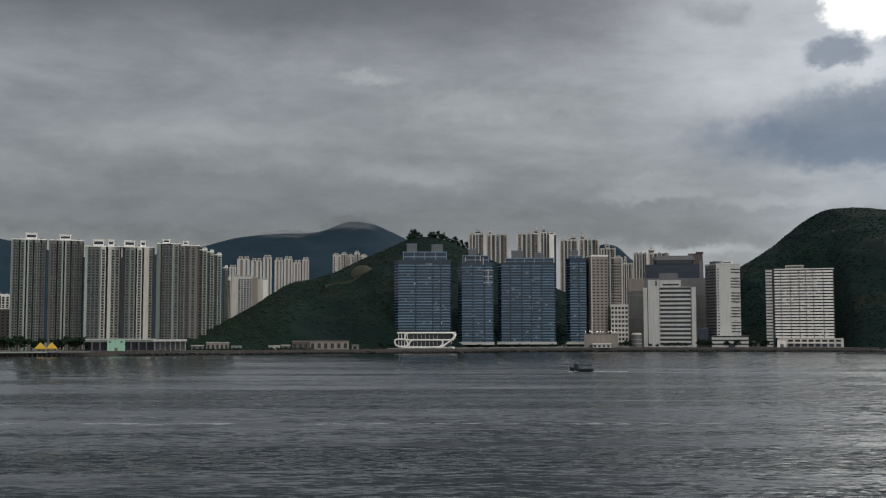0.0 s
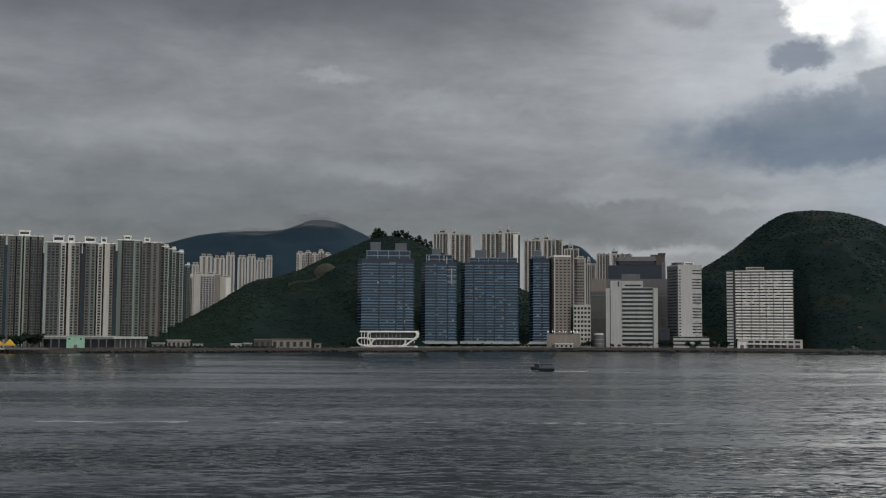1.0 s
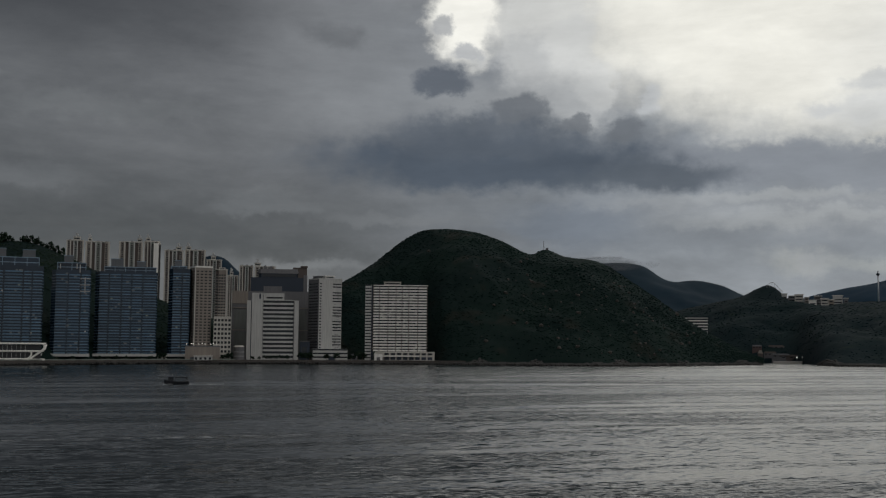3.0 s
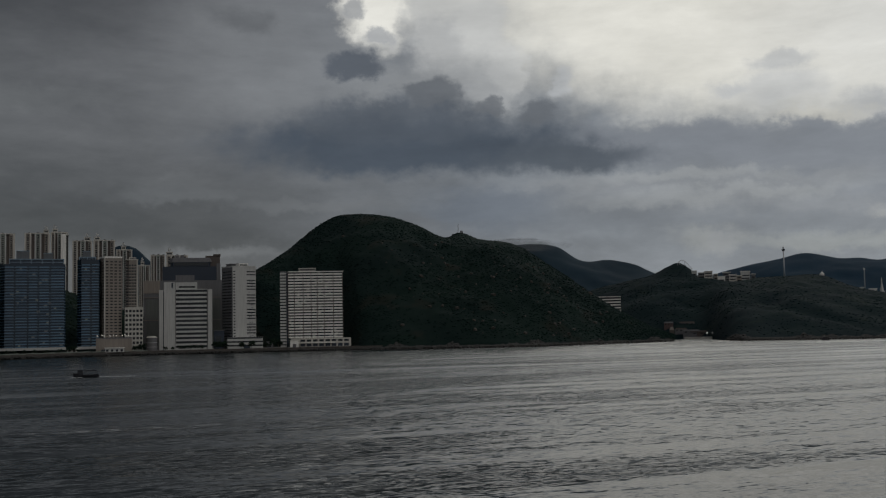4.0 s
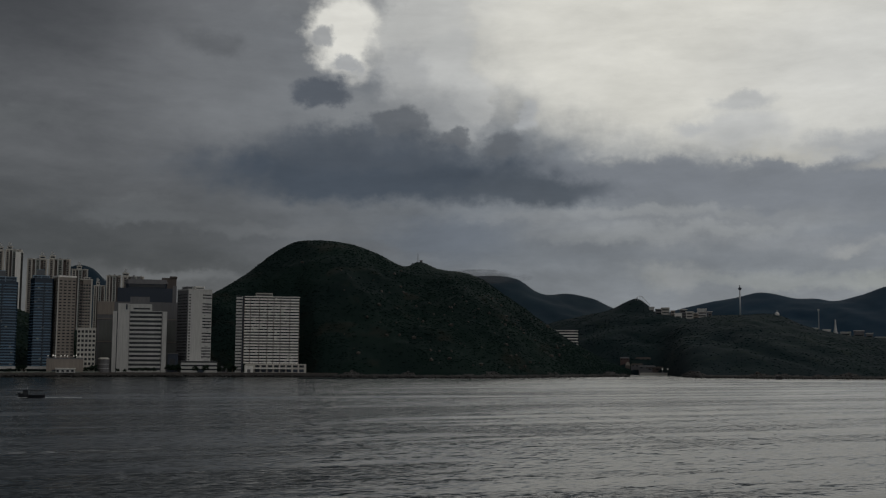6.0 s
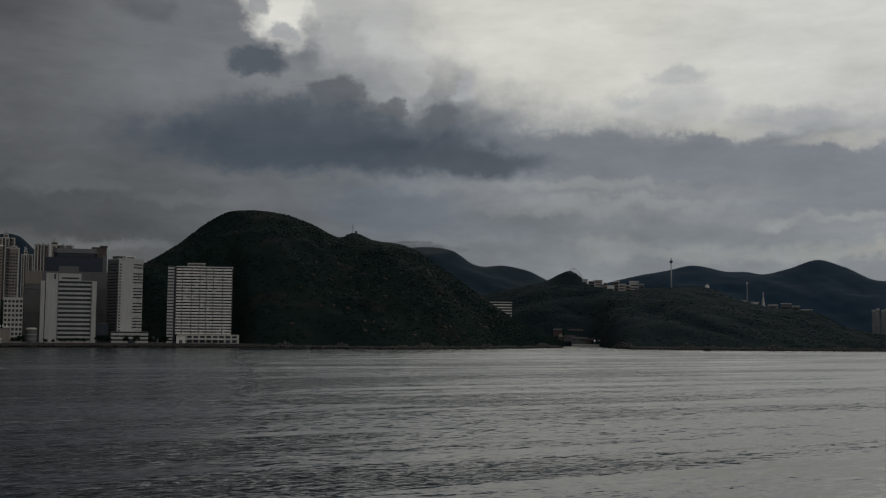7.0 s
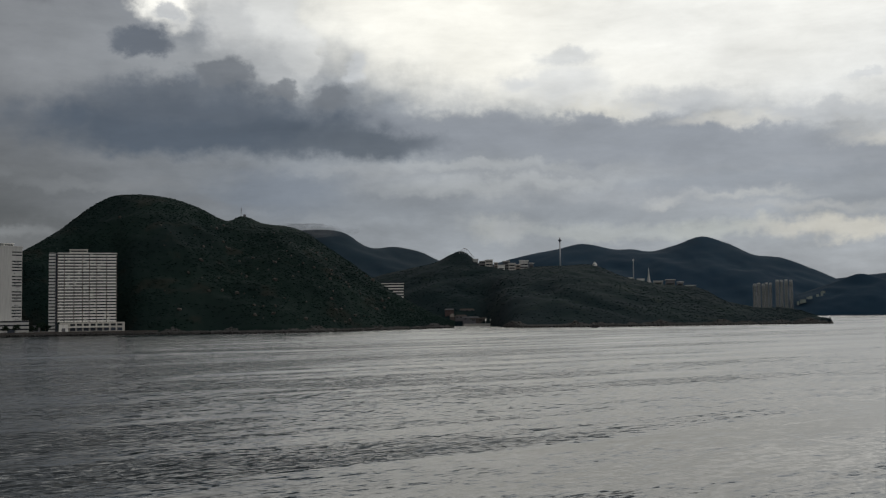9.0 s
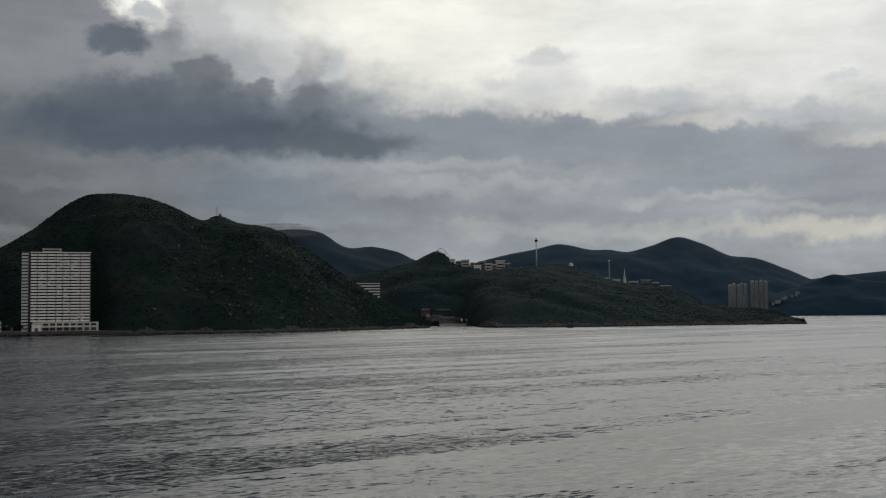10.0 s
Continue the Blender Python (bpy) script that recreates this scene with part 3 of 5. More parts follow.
HILL_FAR_RIGHT = Hill([(35, 4200, 1.2), (37.5, 4200, 2.2), (39.3, 4200, 2.70), (41.3, 4200, 3.11), (42.5, 4200, 3.32), (44.2, 4200, 2.99), (45.0, 4200, 3.00), (45.9, 4200, 2.88), (47.0, 4200, 3.11), (48.4, 4200, 3.57), (49.5, 4200, 3.26),
                       (50.84, 4150, 2.62), (52.2, 4100, 2.42), (53.5, 4050, 1.88), (54.7, 4000, 1.34), (56.5, 3950, 0.5), (58, 3900, 0.0)],
                      [(35, 3500), (58, 3420)], 20, 300, 41, 1.3, turn=-0.26)
HILL_POINT = Hill([(51.5, 3650, 0.2), (53.5, 3650, 0.85), (54.7, 3650, 1.25), (55.6, 3650, 1.57), (56.9, 3650, 1.27), (58.1, 3650, 1.17), (61, 3650, 1.25), (66, 3700, 0.9), (72, 3700, 0.3)],
                  [(51.5, 3390), (58, 3375), (72, 3380)], 10, 160, 51, 1.4, turn=-0.22)
HILL_HORIZON = Hill([(53, 4600, 1.2), (56.1, 4600, 1.50), (58.1, 4600, 1.67), (62, 4600, 1.9), (68, 4600, 1.3), (76, 4600, 0.4)], [(53, 4200), (76, 4200)], 10, 300, 61, 1.3, turn=-0.27)
HILL_CLOUDED = Hill([(-40, 4000, 4.0), (-30, 4000, 4.6), (-21.5, 4000, 4.36), (-17, 4000, 3.6), (-13.5, 4000, 3.9), (-11.9, 4000, 4.20), (-10.25, 4000, 4.72), (-8.1, 4000, 4.92), (-5.9, 4000, 5.08), (-4.6, 4000, 5.52),
                     (-3.56, 4000, 5.42), (-2.4, 4000, 4.96), (0, 4000, 3.9), (4, 4000, 2.5)], [(-40, 3000), (4, 3000)], 26, 330, 71, 1.25, turn=0.14)
HILL_BEHIND = Hill([(6.0, 2600, 1.5), (7.4, 2600, 3.9), (8.3, 2600, 4.36), (8.9, 2600, 4.22), (9.67, 2600, 3.54), (11.0, 2600, 2.6), (13, 2600, 1.6)], [(6, 2200), (13, 2200)], 10, 150, 81, 1.3, turn=0.09)
for hill, nu, nv, mat, label in (
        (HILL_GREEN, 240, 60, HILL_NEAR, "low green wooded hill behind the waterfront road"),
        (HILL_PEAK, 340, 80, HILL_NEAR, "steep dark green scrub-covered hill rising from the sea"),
        (HILL_PARK, 300, 60, HILL_MID, "long dark wooded headland sloping down to the sea"),
        (HILL_BACK, 120, 30, HILL_FAR_HAZE, "dark wooded ridge tinted blue for haze, its top near the cloud"),
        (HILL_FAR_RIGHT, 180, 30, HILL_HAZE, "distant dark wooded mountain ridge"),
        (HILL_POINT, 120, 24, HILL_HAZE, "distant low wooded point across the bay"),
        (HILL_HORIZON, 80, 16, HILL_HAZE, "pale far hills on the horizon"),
        (HILL_CLOUDED, 200, 30, HILL_FAR_HAZE, "distant dark mountain with its summit in thin cloud"),
        (HILL_BEHIND, 80, 20, HILL_FAR_HAZE, "dark wooded hill behind the towers")):
    tagged(hill.build("hill", nu, nv, mat), label, "hill", kind="structure")
for hill, count, size, mat, label in (
        (HILL_GREEN, 30000, 1.45, LEAVES, "dense green tree canopy covering the low hill"),
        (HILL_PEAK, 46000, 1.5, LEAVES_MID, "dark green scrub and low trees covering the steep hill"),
        (HILL_PARK, 24000, 1.3, HILL_MID, "dark green woods covering the headland")):
    tagged(new("woods", clumps("woods", hill.scatter(count, RNG), size, RNG, mat, 0.42, True, -0.20)), label, "woods", kind="stuff")


# ---- cloud lying on the summits ----
def cloud_material():
    m = bpy.data.materials.new("thin_cloud")
    m.use_nodes = True
    n = Nodes(m.node_tree)
    m.node_tree.nodes.remove(m.node_tree.nodes["Principled BSDF"])
    g = n.split(n.put("ShaderNodeTexCoord").outputs["Generated"])
    u, v = n.mul(n.sub(g[0], 0.5), 2.0), n.mul(n.sub(g[2], 0.5), 2.0)
    p = n.put("ShaderNodeTexCoord").outputs["Object"]
    px, py, pz = n.split(p)
    wisps = n.noise(n.xyz(px, n.mul(py, 0.5), n.mul(pz, 1.2)), 0.016, 6, 0.60)[0]
    inside = n.step(n.add(n.add(n.mul(u, u), n.mul(v, v)), n.mul(n.sub(wisps, 0.5), 2.0)), -0.2, 1.0, 0.30, 0.0)
    vapour = n.put("ShaderNodeBsdfDiffuse")
    vapour.inputs[0].default_value = (0.27, 0.275, 0.28, 1)
    mixed = n.put("ShaderNodeMixShader")
    n.plug(mixed.inputs[0], inside)
    n.t.links.new(n.put("ShaderNodeBsdfTransparent").outputs[0], mixed.inputs[1])
    n.t.links.new(vapour.outputs[0], mixed.inputs[2])
    n.t.links.new(mixed.outputs[0], m.node_tree.nodes["Material Output"].inputs[0])
    return m


VAPOUR = cloud_material()
for a, d, e, half_w, half_h, label in ((-4.45, 3860, 5.36, 120, 34, "thin grey cloud lying on the far summit"), (-7.3, 3860, 4.88, 150, 13, "thin grey cloud trailing along the far ridge"),
                                       (28.3, 3180, 4.12, 150, 20, "flat grey cloud lying on the wooded ridge")):
    th, ph = np.meshgrid(np.linspace(0, 2 * math.pi, 49), np.linspace(-math.pi / 2, math.pi / 2, 21), indexing="ij")
    bank = new("cloud", sheet("cloud", half_w * np.cos(th) * np.cos(ph), 40 * np.sin(th) * np.cos(ph), half_h * np.sin(ph) * (1 + 0.2 * np.sin(3 * th)), VAPOUR))
    bank.matrix_basis = Matrix.Translation(bear(a, d, EYE + d * math.tan(radians(e)))) @ pose(0, 0, 0, 0, 0, -a)
    tagged(bank, label, "cloud", kind="structure")


# ---- buildings ----
def up(d, e):
    """The height at a distance under an angle of height."""
    return EYE + d * math.tan(radians(e))


def stand(name, a0, a1, d, z0, label, category, turn=0.0, group=""):
    """An Empty at the middle of a front between two bearings, and the front's width."""
    mid = (a0 + a1) / 2
    return thing(name, bear(mid, d, z0), -mid + turn, label, category, group), d * radians(a1 - a0)


def roof_house(parent, x0, x1, y0, y1, z, h, mat=None):
    """A plant room with an overhanging cap, a vent and a rail, on a roof."""
    mat = mat or WHITE
    room = part("roof_house", Solid().box(x0, x1, y0, y1, z, z + h), mat, parent)
    part("cap", Solid().box(x0 - 0.5, x1 + 0.5, y0 - 0.5, y1 + 0.5, z + h, z + h + 0.6), mat, room)
    part("louvre", Solid().box(x0 + 1, x1 - 1, y0 - 0.15, y0, z + h * 0.3, z + h * 0.75), PANE, room)


def flats(a0, a1, d, z0, top, bays, label, floor=2.85, turn=0.0, depth=18.0, roofs=((0.3, 0.6),), roof_h=5.0, group="", cap=WHITE, ledge=None, aerial=False):
    """A tower block of upright bays. bays: share of the width, how far it stands out, material, window columns."""
    ob, w = stand("apartment_tower", a0, a1, d, z0, label, "tower block", turn, group)
    total = sum(b[0] for b in bays)
    h, x = top - z0, -w / 2
    n = max(1, int((h - 1.5) / floor))
    row, ledges = Solid(), Solid()
    for share, out, mat, cols in bays:
        bw = w * share / total
        part("bay", Solid().box(x, x + bw, -out, depth - 0.2 * out, 4.3 - z0, h - (0.0 if out > 0 else 1.2)), mat, ob)
        for c in range(cols):
            cx = x + bw * (c + 0.5) / cols
            ww = min(2.6, bw / cols * 0.66)
            row.box(cx - ww / 2, cx + ww / 2, -out - 0.07, -out, 0.7, 2.45)
            ledges.box(cx - ww / 2 - 0.25, cx + ww / 2 + 0.25, -out - 0.6, -out, 0.35, 0.62)
        x += bw
    for solid, nm, mat in ((row, "glazing", PANE), (ledges, "ledge_work", ledge or cap)):
        if solid.v:
            one, f = np.array(solid.v), np.array(solid.f)
            lift = np.arange(n) * floor + 0.4
            v = one[None] + np.stack([0 * lift, 0 * lift, lift], -1)[:, None]
            f = f[None] + (np.arange(n) * len(one))[:, None, None]
            tagged(part(nm, numpy_mesh(nm, v.reshape(-1, 3), f.reshape(-1, 4), mat, False), None, ob), kind="stuff")
    part("parapet", Solid().box(-w / 2 - 0.3, w / 2 + 0.3, -max(b[1] for b in bays) * 0.4 - 0.3, depth + 0.3, h, h + 1.1), cap, ob)
    for r0, r1 in roofs:
        roof_house(ob, -w / 2 + w * r0, -w / 2 + w * r1, 4, 12, h + 1.1, roof_h, cap)
        if aerial:
            x = -w / 2 + w * (r0 + r1) / 2
            pole = part("aerial", Solid().tube([(x, 6, h + roof_h), (x, 6, h + roof_h + 8.5)], 0.28, 6), STEEL, ob)
            for k, dz in ((-1, 3.2), (1, 4.6), (-1, 6.2)):
                part("dish", Solid().tube([(x + k * 0.9, 5.2, h + roof_h + dz), (x + k * 1.1, 4.6, h + roof_h + dz)], [0.5, 1.3], 10), PALE, pole)
    for k in range(3 if w > 20 else 0):
        x = -w / 2 + w * (0.15 + 0.33 * k)
        part("water_tank", Solid().box(x, x + 2.6, 7, 10, h + 1.1, h + 2.6 + 0.5 * (k % 2)), GREY, ob)
    return ob


def estate_bays(main, side, recess=SLATE):
    return [(0.5, 1.8, side, 0), (1.3, 0.6, main, 2), (0.4, -2.5, RECESS_SHADE, 0), (0.9, 2.2, side, 1), (0.35, 2.6, MINT, 0), (0.4, -2.8, RECESS_SHADE, 0),
            (0.35, 2.6, MINT, 0), (0.9, 2.2, main, 1), (0.4, -2.5, RECESS_SHADE, 0), (1.3, 0.8, side, 2), (0.5, -2.0, recess, 1), (0.8, 1.5, main, 1), (0.3, -3, RECESS_SHADE, 0)]


EST = "tower blocks of the waterfront estate"
L1 = "tall grey-beige apartment tower with dotted rows of small windows"
L2 = "tall pale green and white apartment tower with vertical bays"
L3 = "tall greenish-beige apartment tower rising behind the wooded slope"
flats(-21.00, -19.40, 1225, 9, up(1225, 4.36), estate_bays(SLATE, MIST), L1, roofs=((0.40, 0.72),), roof_h=6, group=EST, ledge=MIST)
flats(-19.30, -17.70, 1235, 9, up(1235, 4.36), estate_bays(PINK, SLATE), L1, roofs=((0.30, 0.62),), roof_h=5, group=EST, ledge=MIST)
flats(-17.65, -15.95, 1215, 14, up(1215, 4.10), [(0.5, 0.8, MINT, 0), (2.2, 0.2, SLATE, 3), (0.3, 1.5, MIST, 0), (0.9, 2.4, CREAM, 1), (0.4, -2.5, RECESS_SHADE, 0), (0.6, 2.4, CREAM, 0), (0.7, 1.8, MINT, 1), (0.9, 0.4, TAN, 1), (0.3, -3, RECESS_SHADE, 0)], L2,
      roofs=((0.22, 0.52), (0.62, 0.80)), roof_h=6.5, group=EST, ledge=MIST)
flats(-15.90, -14.37, 1215, 14, up(1215, 4.10), [(0.5, -1.0, RECESS_SHADE, 0), (0.8, 0.4, SLATE, 1), (1.0, 0.8, MIST, 1), (0.3, -2, RECESS_SHADE, 0), (0.9, 2.4, CREAM, 1), (0.3, -2.5, RECESS_SHADE, 0), (0.9, 2.2, CREAM, 0), (0.6, 0.4, TAN, 1), (0.4, -3, RECESS_SHADE, 0)], L2,
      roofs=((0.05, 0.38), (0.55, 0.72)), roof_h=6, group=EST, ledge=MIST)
flats(-14.27, -13.13, 1230, 14, up(1230, 4.30), [(0.8, 0.8, MIST, 0), (0.3, -1.5, RECESS_SHADE, 0), (2.0, 0.0, SLATE, 3), (0.3, 1.0, MINT, 0), (1.0, 1.8, MIST, 1), (0.3, -1.5, RECESS_SHADE, 0)], L3, roofs=((0.25, 0.55),), roof_h=4, group=EST, ledge=MIST)
flats(-13.11, -12.20, 1240, 14, up(1240, 4.22), [(0.8, 0.6, TAN, 1), (0.9, -0.6, SLATE, 1), (1.6, 1.4, PINK, 1), (0.4, -1.5, BROWN, 0)], L3, roofs=((0.10, 0.40),), roof_h=4, group=EST, ledge=MIST)
for a0, a1, d, e, side in ((-12.22, -11.82, 1260, 4.02, MINT), (-11.80, -11.48, 1280, 3.92, MINT), (-11.46, -11.10, 1300, 3.78, MINT), (-11.02, -10.78, 1330, 3.15, MIST), (-10.80, -10.64, 1350, 2.6, CREAM)):
    flats(a0, a1, d, 14, up(d, e), [(0.9, -1.2, SLATE, 1), (1.2, 1.6, side, 1)], L3, roofs=((0.45, 0.9),), roof_h=1.5, group=EST, ledge=MIST)

FAR = "towers behind the wooded hill"
L4 = "cream concrete tower block partly hidden by the wooded hill"
# Lit and shaded sides of the slabs are put into the bay colours.
LIT_SHADE_BAYS = [(1.1, 0.8, PALE, 0), (0.9, -1.0, TAN, 0), (1.0, 0.8, CREAM, 0), (0.6, -1.0, PINK, 0), (0.9, 0.4, PALE, 0)]
flats(-10.55, -9.26, 1560, 20, up(1560, 2.69), [(1.0, 0.2, CREAM, 0), (2.2, 0.6, PALE, 5), (0.9, 0.2, TAN, 0)], L4, floor=3.0, ledge=PALE, roofs=((0.1, 0.3), (0.5, 0.75)), roof_h=2, group=FAR, cap=CREAM)
flats(-9.23, -8.75, 1570, 20, up(1570, 2.56), [(1.0, 0.4, CREAM, 0), (1.0, 0.2, WHITE, 0)], L4, roofs=((0.2, 0.8),), roof_h=1.2, group=FAR, cap=CREAM)
for a0, a1, e in ((-10.72, -10.38, 3.15), (-10.34, -9.72, 3.58), (-9.66, -9.10, 3.50), (-9.06, -8.62, 3.66), (-8.48, -8.06, 3.54), (-8.02, -7.58, 3.60), (-7.54, -7.16, 3.42), (-7.10, -6.76, 3.56)):
    flats(a0 + 0.07, a1 + 0.07, 1680, 30, up(1680, e), LIT_SHADE_BAYS, L4, roofs=((0.15, 0.45), (0.6, 0.9)), roof_h=3.2, group=FAR, cap=CREAM)
for a0, a1, e, m in ((-5.54, -5.14, 3.84, CREAM), (-5.10, -4.80, 3.88, RED), (-4.76, -4.48, 3.80, CREAM), (-4.44, -4.16, 3.95, RED), (-4.12, -3.80, 3.80, CREAM)):
    flats(a0 + 0.09, a1 + 0.09, 2050, 90, up(2050, e), [(1.0, 0.8, CREAM, 1), (0.7, -0.8, m, 0), (1.0, 0.8, CREAM, 1)], "cream and red-brown tower block on the hill shoulder", roofs=((0.2, 0.7),), roof_h=2.5, group=FAR, cap=CREAM)
RIDGE = "tower blocks behind the blue glass towers"
L5 = "pale grey public housing tower with dark vertical recesses"
PB = [(0.35, 0.8, CREAM, 0), (0.8, 0.4, TAN, 1), (0.35, 0.8, CREAM, 0), (0.7, -1.4, BROWN, 0), (0.3, 0.6, PALE, 0), (0.9, 0.2, MIST, 1), (0.3, 0.6, PALE, 0), (0.7, -1.4, BROWN, 0), (0.8, 0.4, TAN, 1), (0.4, 0.8, CREAM, 0)]
for a0, a1, e, roofs in ((1.40, 2.20, 4.90, ((0.4, 0.8),)), (2.28, 3.42, 4.86, ((0.1, 0.25),)), (3.85, 5.00, 4.90, ((0.75, 0.95),)), (5.04, 5.80, 4.95, ((0.1, 0.4),)),
                         (6.03, 6.95, 4.55, ((0.6, 0.9),)), (7.00, 8.02, 4.58, ((0.05, 0.3),)), (8.08, 8.83, 4.12, ((0.3, 0.6),)), (9.13, 9.66, 3.36, ((0.2, 0.5),)), (9.70, 10.40, 3.86, ()), (10.45, 11.49, 3.84, ((0.0, 0.3),))):
    flats(a0 + 0.04, a1 + 0.04, 1800, 40, up(1800, e), PB, L5, roofs=roofs, roof_h=5, group=RIDGE, cap=CREAM, aerial=True)
flats(5.54, 5.88, 1790, 60, up(1790, 4.86), [(1.0, 1.0, WHITE, 0), (0.4, -1, RECESS_SHADE, 0)], "narrow white end wall of a housing tower", roofs=(), group=RIDGE)
flats(-21.9, -20.98, 1330, 5, up(1330, 1.72), [(1.0, 0.5, CREAM, 2), (0.4, -1, BROWN, 0), (1.0, 0.5, WHITE, 2)], "low cream block beside the estate", roofs=(), group=EST, ledge=MIST)
flats(-22.15, -20.90, 1290, 5, up(1290, 1.05), [(2.0, 0.3, BROWN, 5)], "low red-brown block beside the estate", floor=3.4, roofs=(), group=EST, ledge=MIST)


def glass_tower(a0, a1, d, z0, top, crown, boxes, joints, label):
    """A blue glass tower: dark glazing, a slab edge and a glass balustrade at each storey, dark upright joints, a crown."""
    ob, w = stand("glass_tower", a0, a1, d, z0, label, "glass tower", group="blue glass towers on the waterfront")
    h, depth, floor = top - z0, 22.0, 3.2
    ring = [(-w / 2, 7.0), (-w / 2 + 4.5, 0.0), (w / 2 - 1.2, 0.0), (w / 2, 1.5), (w / 2, depth), (-w / 2, depth)]
    part("glazing", Solid().prism(ring, 0, h), BLUE_GLASS, ob)
    n = int((h - 3) / floor)
    edges = [-w / 2 + 3.8] + [-w / 2 + w * j for j in joints] + [w / 2 - 0.6]
    slab = Solid()
    slab.prism([(x * 1.004, y - 0.55 if y < 2 else y) for x, y in ring], 0.0, 0.38)
    rails = []
    for i in range(len(edges) - 1):
        x0, x1 = edges[i] + 0.9, edges[i + 1] - 0.9
        rails.append(Solid().box(x0 + 0.08, x1 - 0.08, -1.15, -0.95, 0.1, 1.30).mesh("balustrade", BALUSTRADE))
    ms = slab.mesh("floor_slab", SLAB)
    for k in range(n):
        part("floor_slab", ms, None, ob).location = (0, 0, 2.2 + k * floor)
        for me in rails:
            part("balustrade", me, None, ob).location = (0, 0, 2.2 + k * floor)
    for j in joints:
        x = -w / 2 + w * j
        part("joint", Solid().box(x - 0.45, x + 0.45, -1.0, 0.0, 1, h - 2), BLUE_GLASS, ob)
    part("base_band", Solid().box(-w / 2 - 0.5, w / 2 + 0.8, -2.2, 2.0, -1.0, 2.0), PALE, ob, "white band at the foot of the tower")
    c0, c1 = -w / 2 + w * crown[0], -w / 2 + w * crown[1]
    ch = crown[2]
    top_part = part("crown", Solid().box(c0, c1, 1.2, depth - 3, h, h + ch), BLUE_GLASS, ob)
    part("crown_rim", Solid().box(c0 - 0.6, c1 + 0.6, 0.6, depth - 2.4, h + ch, h + ch + 0.8), SLAB, top_part)
    part("crown_rim", Solid().box(c0 - 0.4, c1 + 0.4, 0.8, 1.2, h + ch * 0.35, h + ch * 0.45), SLAB, top_part)
    k = max(2, int((c1 - c0) / 11))
    for i in range(k + 1):
        x = c0 + (c1 - c0) * i / k
        part("fin", Solid().box(x - 0.3, x + 0.3, 0.5, 1.2, h, h + ch), SLAB, top_part)
    for b0, b1, bh in boxes:
        x0, x1 = -w / 2 + w * b0, -w / 2 + w * b1
        room = part("plant_room", Solid().box(x0, x1, 5, 14, h + ch + 0.8, h + ch + 0.8 + bh), SCREEN, ob, "grey louvred plant room")
        for z in np.arange(1.0, bh - 0.6, 1.5):
            part("louvre", Solid().box(x0 + 0.4, x1 - 0.4, 4.75, 5.0, h + ch + 0.8 + z, h + ch + 1.4 + z), GREY, room)
        part("room_cap", Solid().box(x0 - 0.3, x1 + 0.3, 4.7, 14.3, h + ch + 0.8 + bh, h + ch + 1.3 + bh), SLAB, room)
    return ob


GL = "dark blue glass residential tower"
glass_tower(-2.45, 0.44, 1290, 10, up(1290, 3.62), (0.16, 0.92, 8.5), ((0.22, 0.40, 9.0), (0.66, 0.86, 8.0)), (0.38, 0.68, 0.82), GL + " and louvred rooftop plant rooms")
glass_tower(0.80, 2.61, 1315, 9, up(1315, 3.48), (0.14, 0.86, 7.5), ((0.30, 0.54, 7.5),), (0.42, 0.74), GL + ", narrow, with white fins at its top")
glass_tower(2.82, 5.76, 1345, 9, up(1345, 3.45), (0.14, 0.97, 5.0), ((0.24, 0.44, 9.0), (0.66, 0.80, 6.5)), (0.22, 0.42, 0.58, 0.76), GL + ", the widest of the group")
glass_tower(6.30, 7.36, 1355, 9, up(1355, 3.66), (0.10, 0.80, 2.5), ((0.25, 0.58, 6.5),), (0.60,), GL + " beside a beige office tower")

grng = np.random.default_rng(29)
PANELS = [Solid().box(0, wd, -0.35, 0.0, 0, 2.6).mesh("curtain_panel", mat) for wd, mat in ((2.2, SCREEN), (3.4, SCREEN), (2.6, MIST), (1.6, PALE))]
for ob, (a0, a1, d, top) in zip([o for o in bpy.data.objects if o.name.startswith("glass_tower")], ((-2.45, 0.44, 1290, 3.62), (0.80, 2.61, 1315, 3.48), (2.82, 5.76, 1345, 3.45), (6.30, 7.36, 1355, 3.66))):
    w, storeys = d * radians(a1 - a0), int((up(d, top) - 13) / 3.2)
    for k in range(int(w * 0.35)):
        which = int(grng.choice(4, p=(0.4, 0.34, 0.2, 0.06)))
        part("curtain_panel", PANELS[which], None, ob).location = (float(grng.uniform(-w / 2 + 5, w / 2 - 5)), 0, 2.6 + 3.2 * int(grng.integers(0, storeys)))
narrow = [o for o in bpy.data.objects if o.name == "glass_tower.001"][0]
nw, nh = 1315 * radians(1.81), up(1315, 3.48) - 9
for fx, z0, z1 in ((0.84, nh - 26, nh - 8), (0.62, nh + 1, nh + 7), (0.70, nh - 3, nh + 6), (0.20, nh + 1, nh + 6.5)):
    part("white_frame", Solid().box(-nw / 2 + nw * fx, -nw / 2 + nw * fx + 0.9, -1.6, -1.2, z0, z1), PALE, narrow)
for z in (nh - 10, nh - 17, nh - 24):
    part("white_frame", Solid().box(-nw / 2 + nw * 0.72, -nw / 2 + nw * 0.98, -1.6, -1.2, z, z + 0.7), PALE, narrow)
promenade = thing("promenade_kerb", (0, 0, 0), 0, "pale stone kerb along the top of the seawall", "kerb", kind="structure")
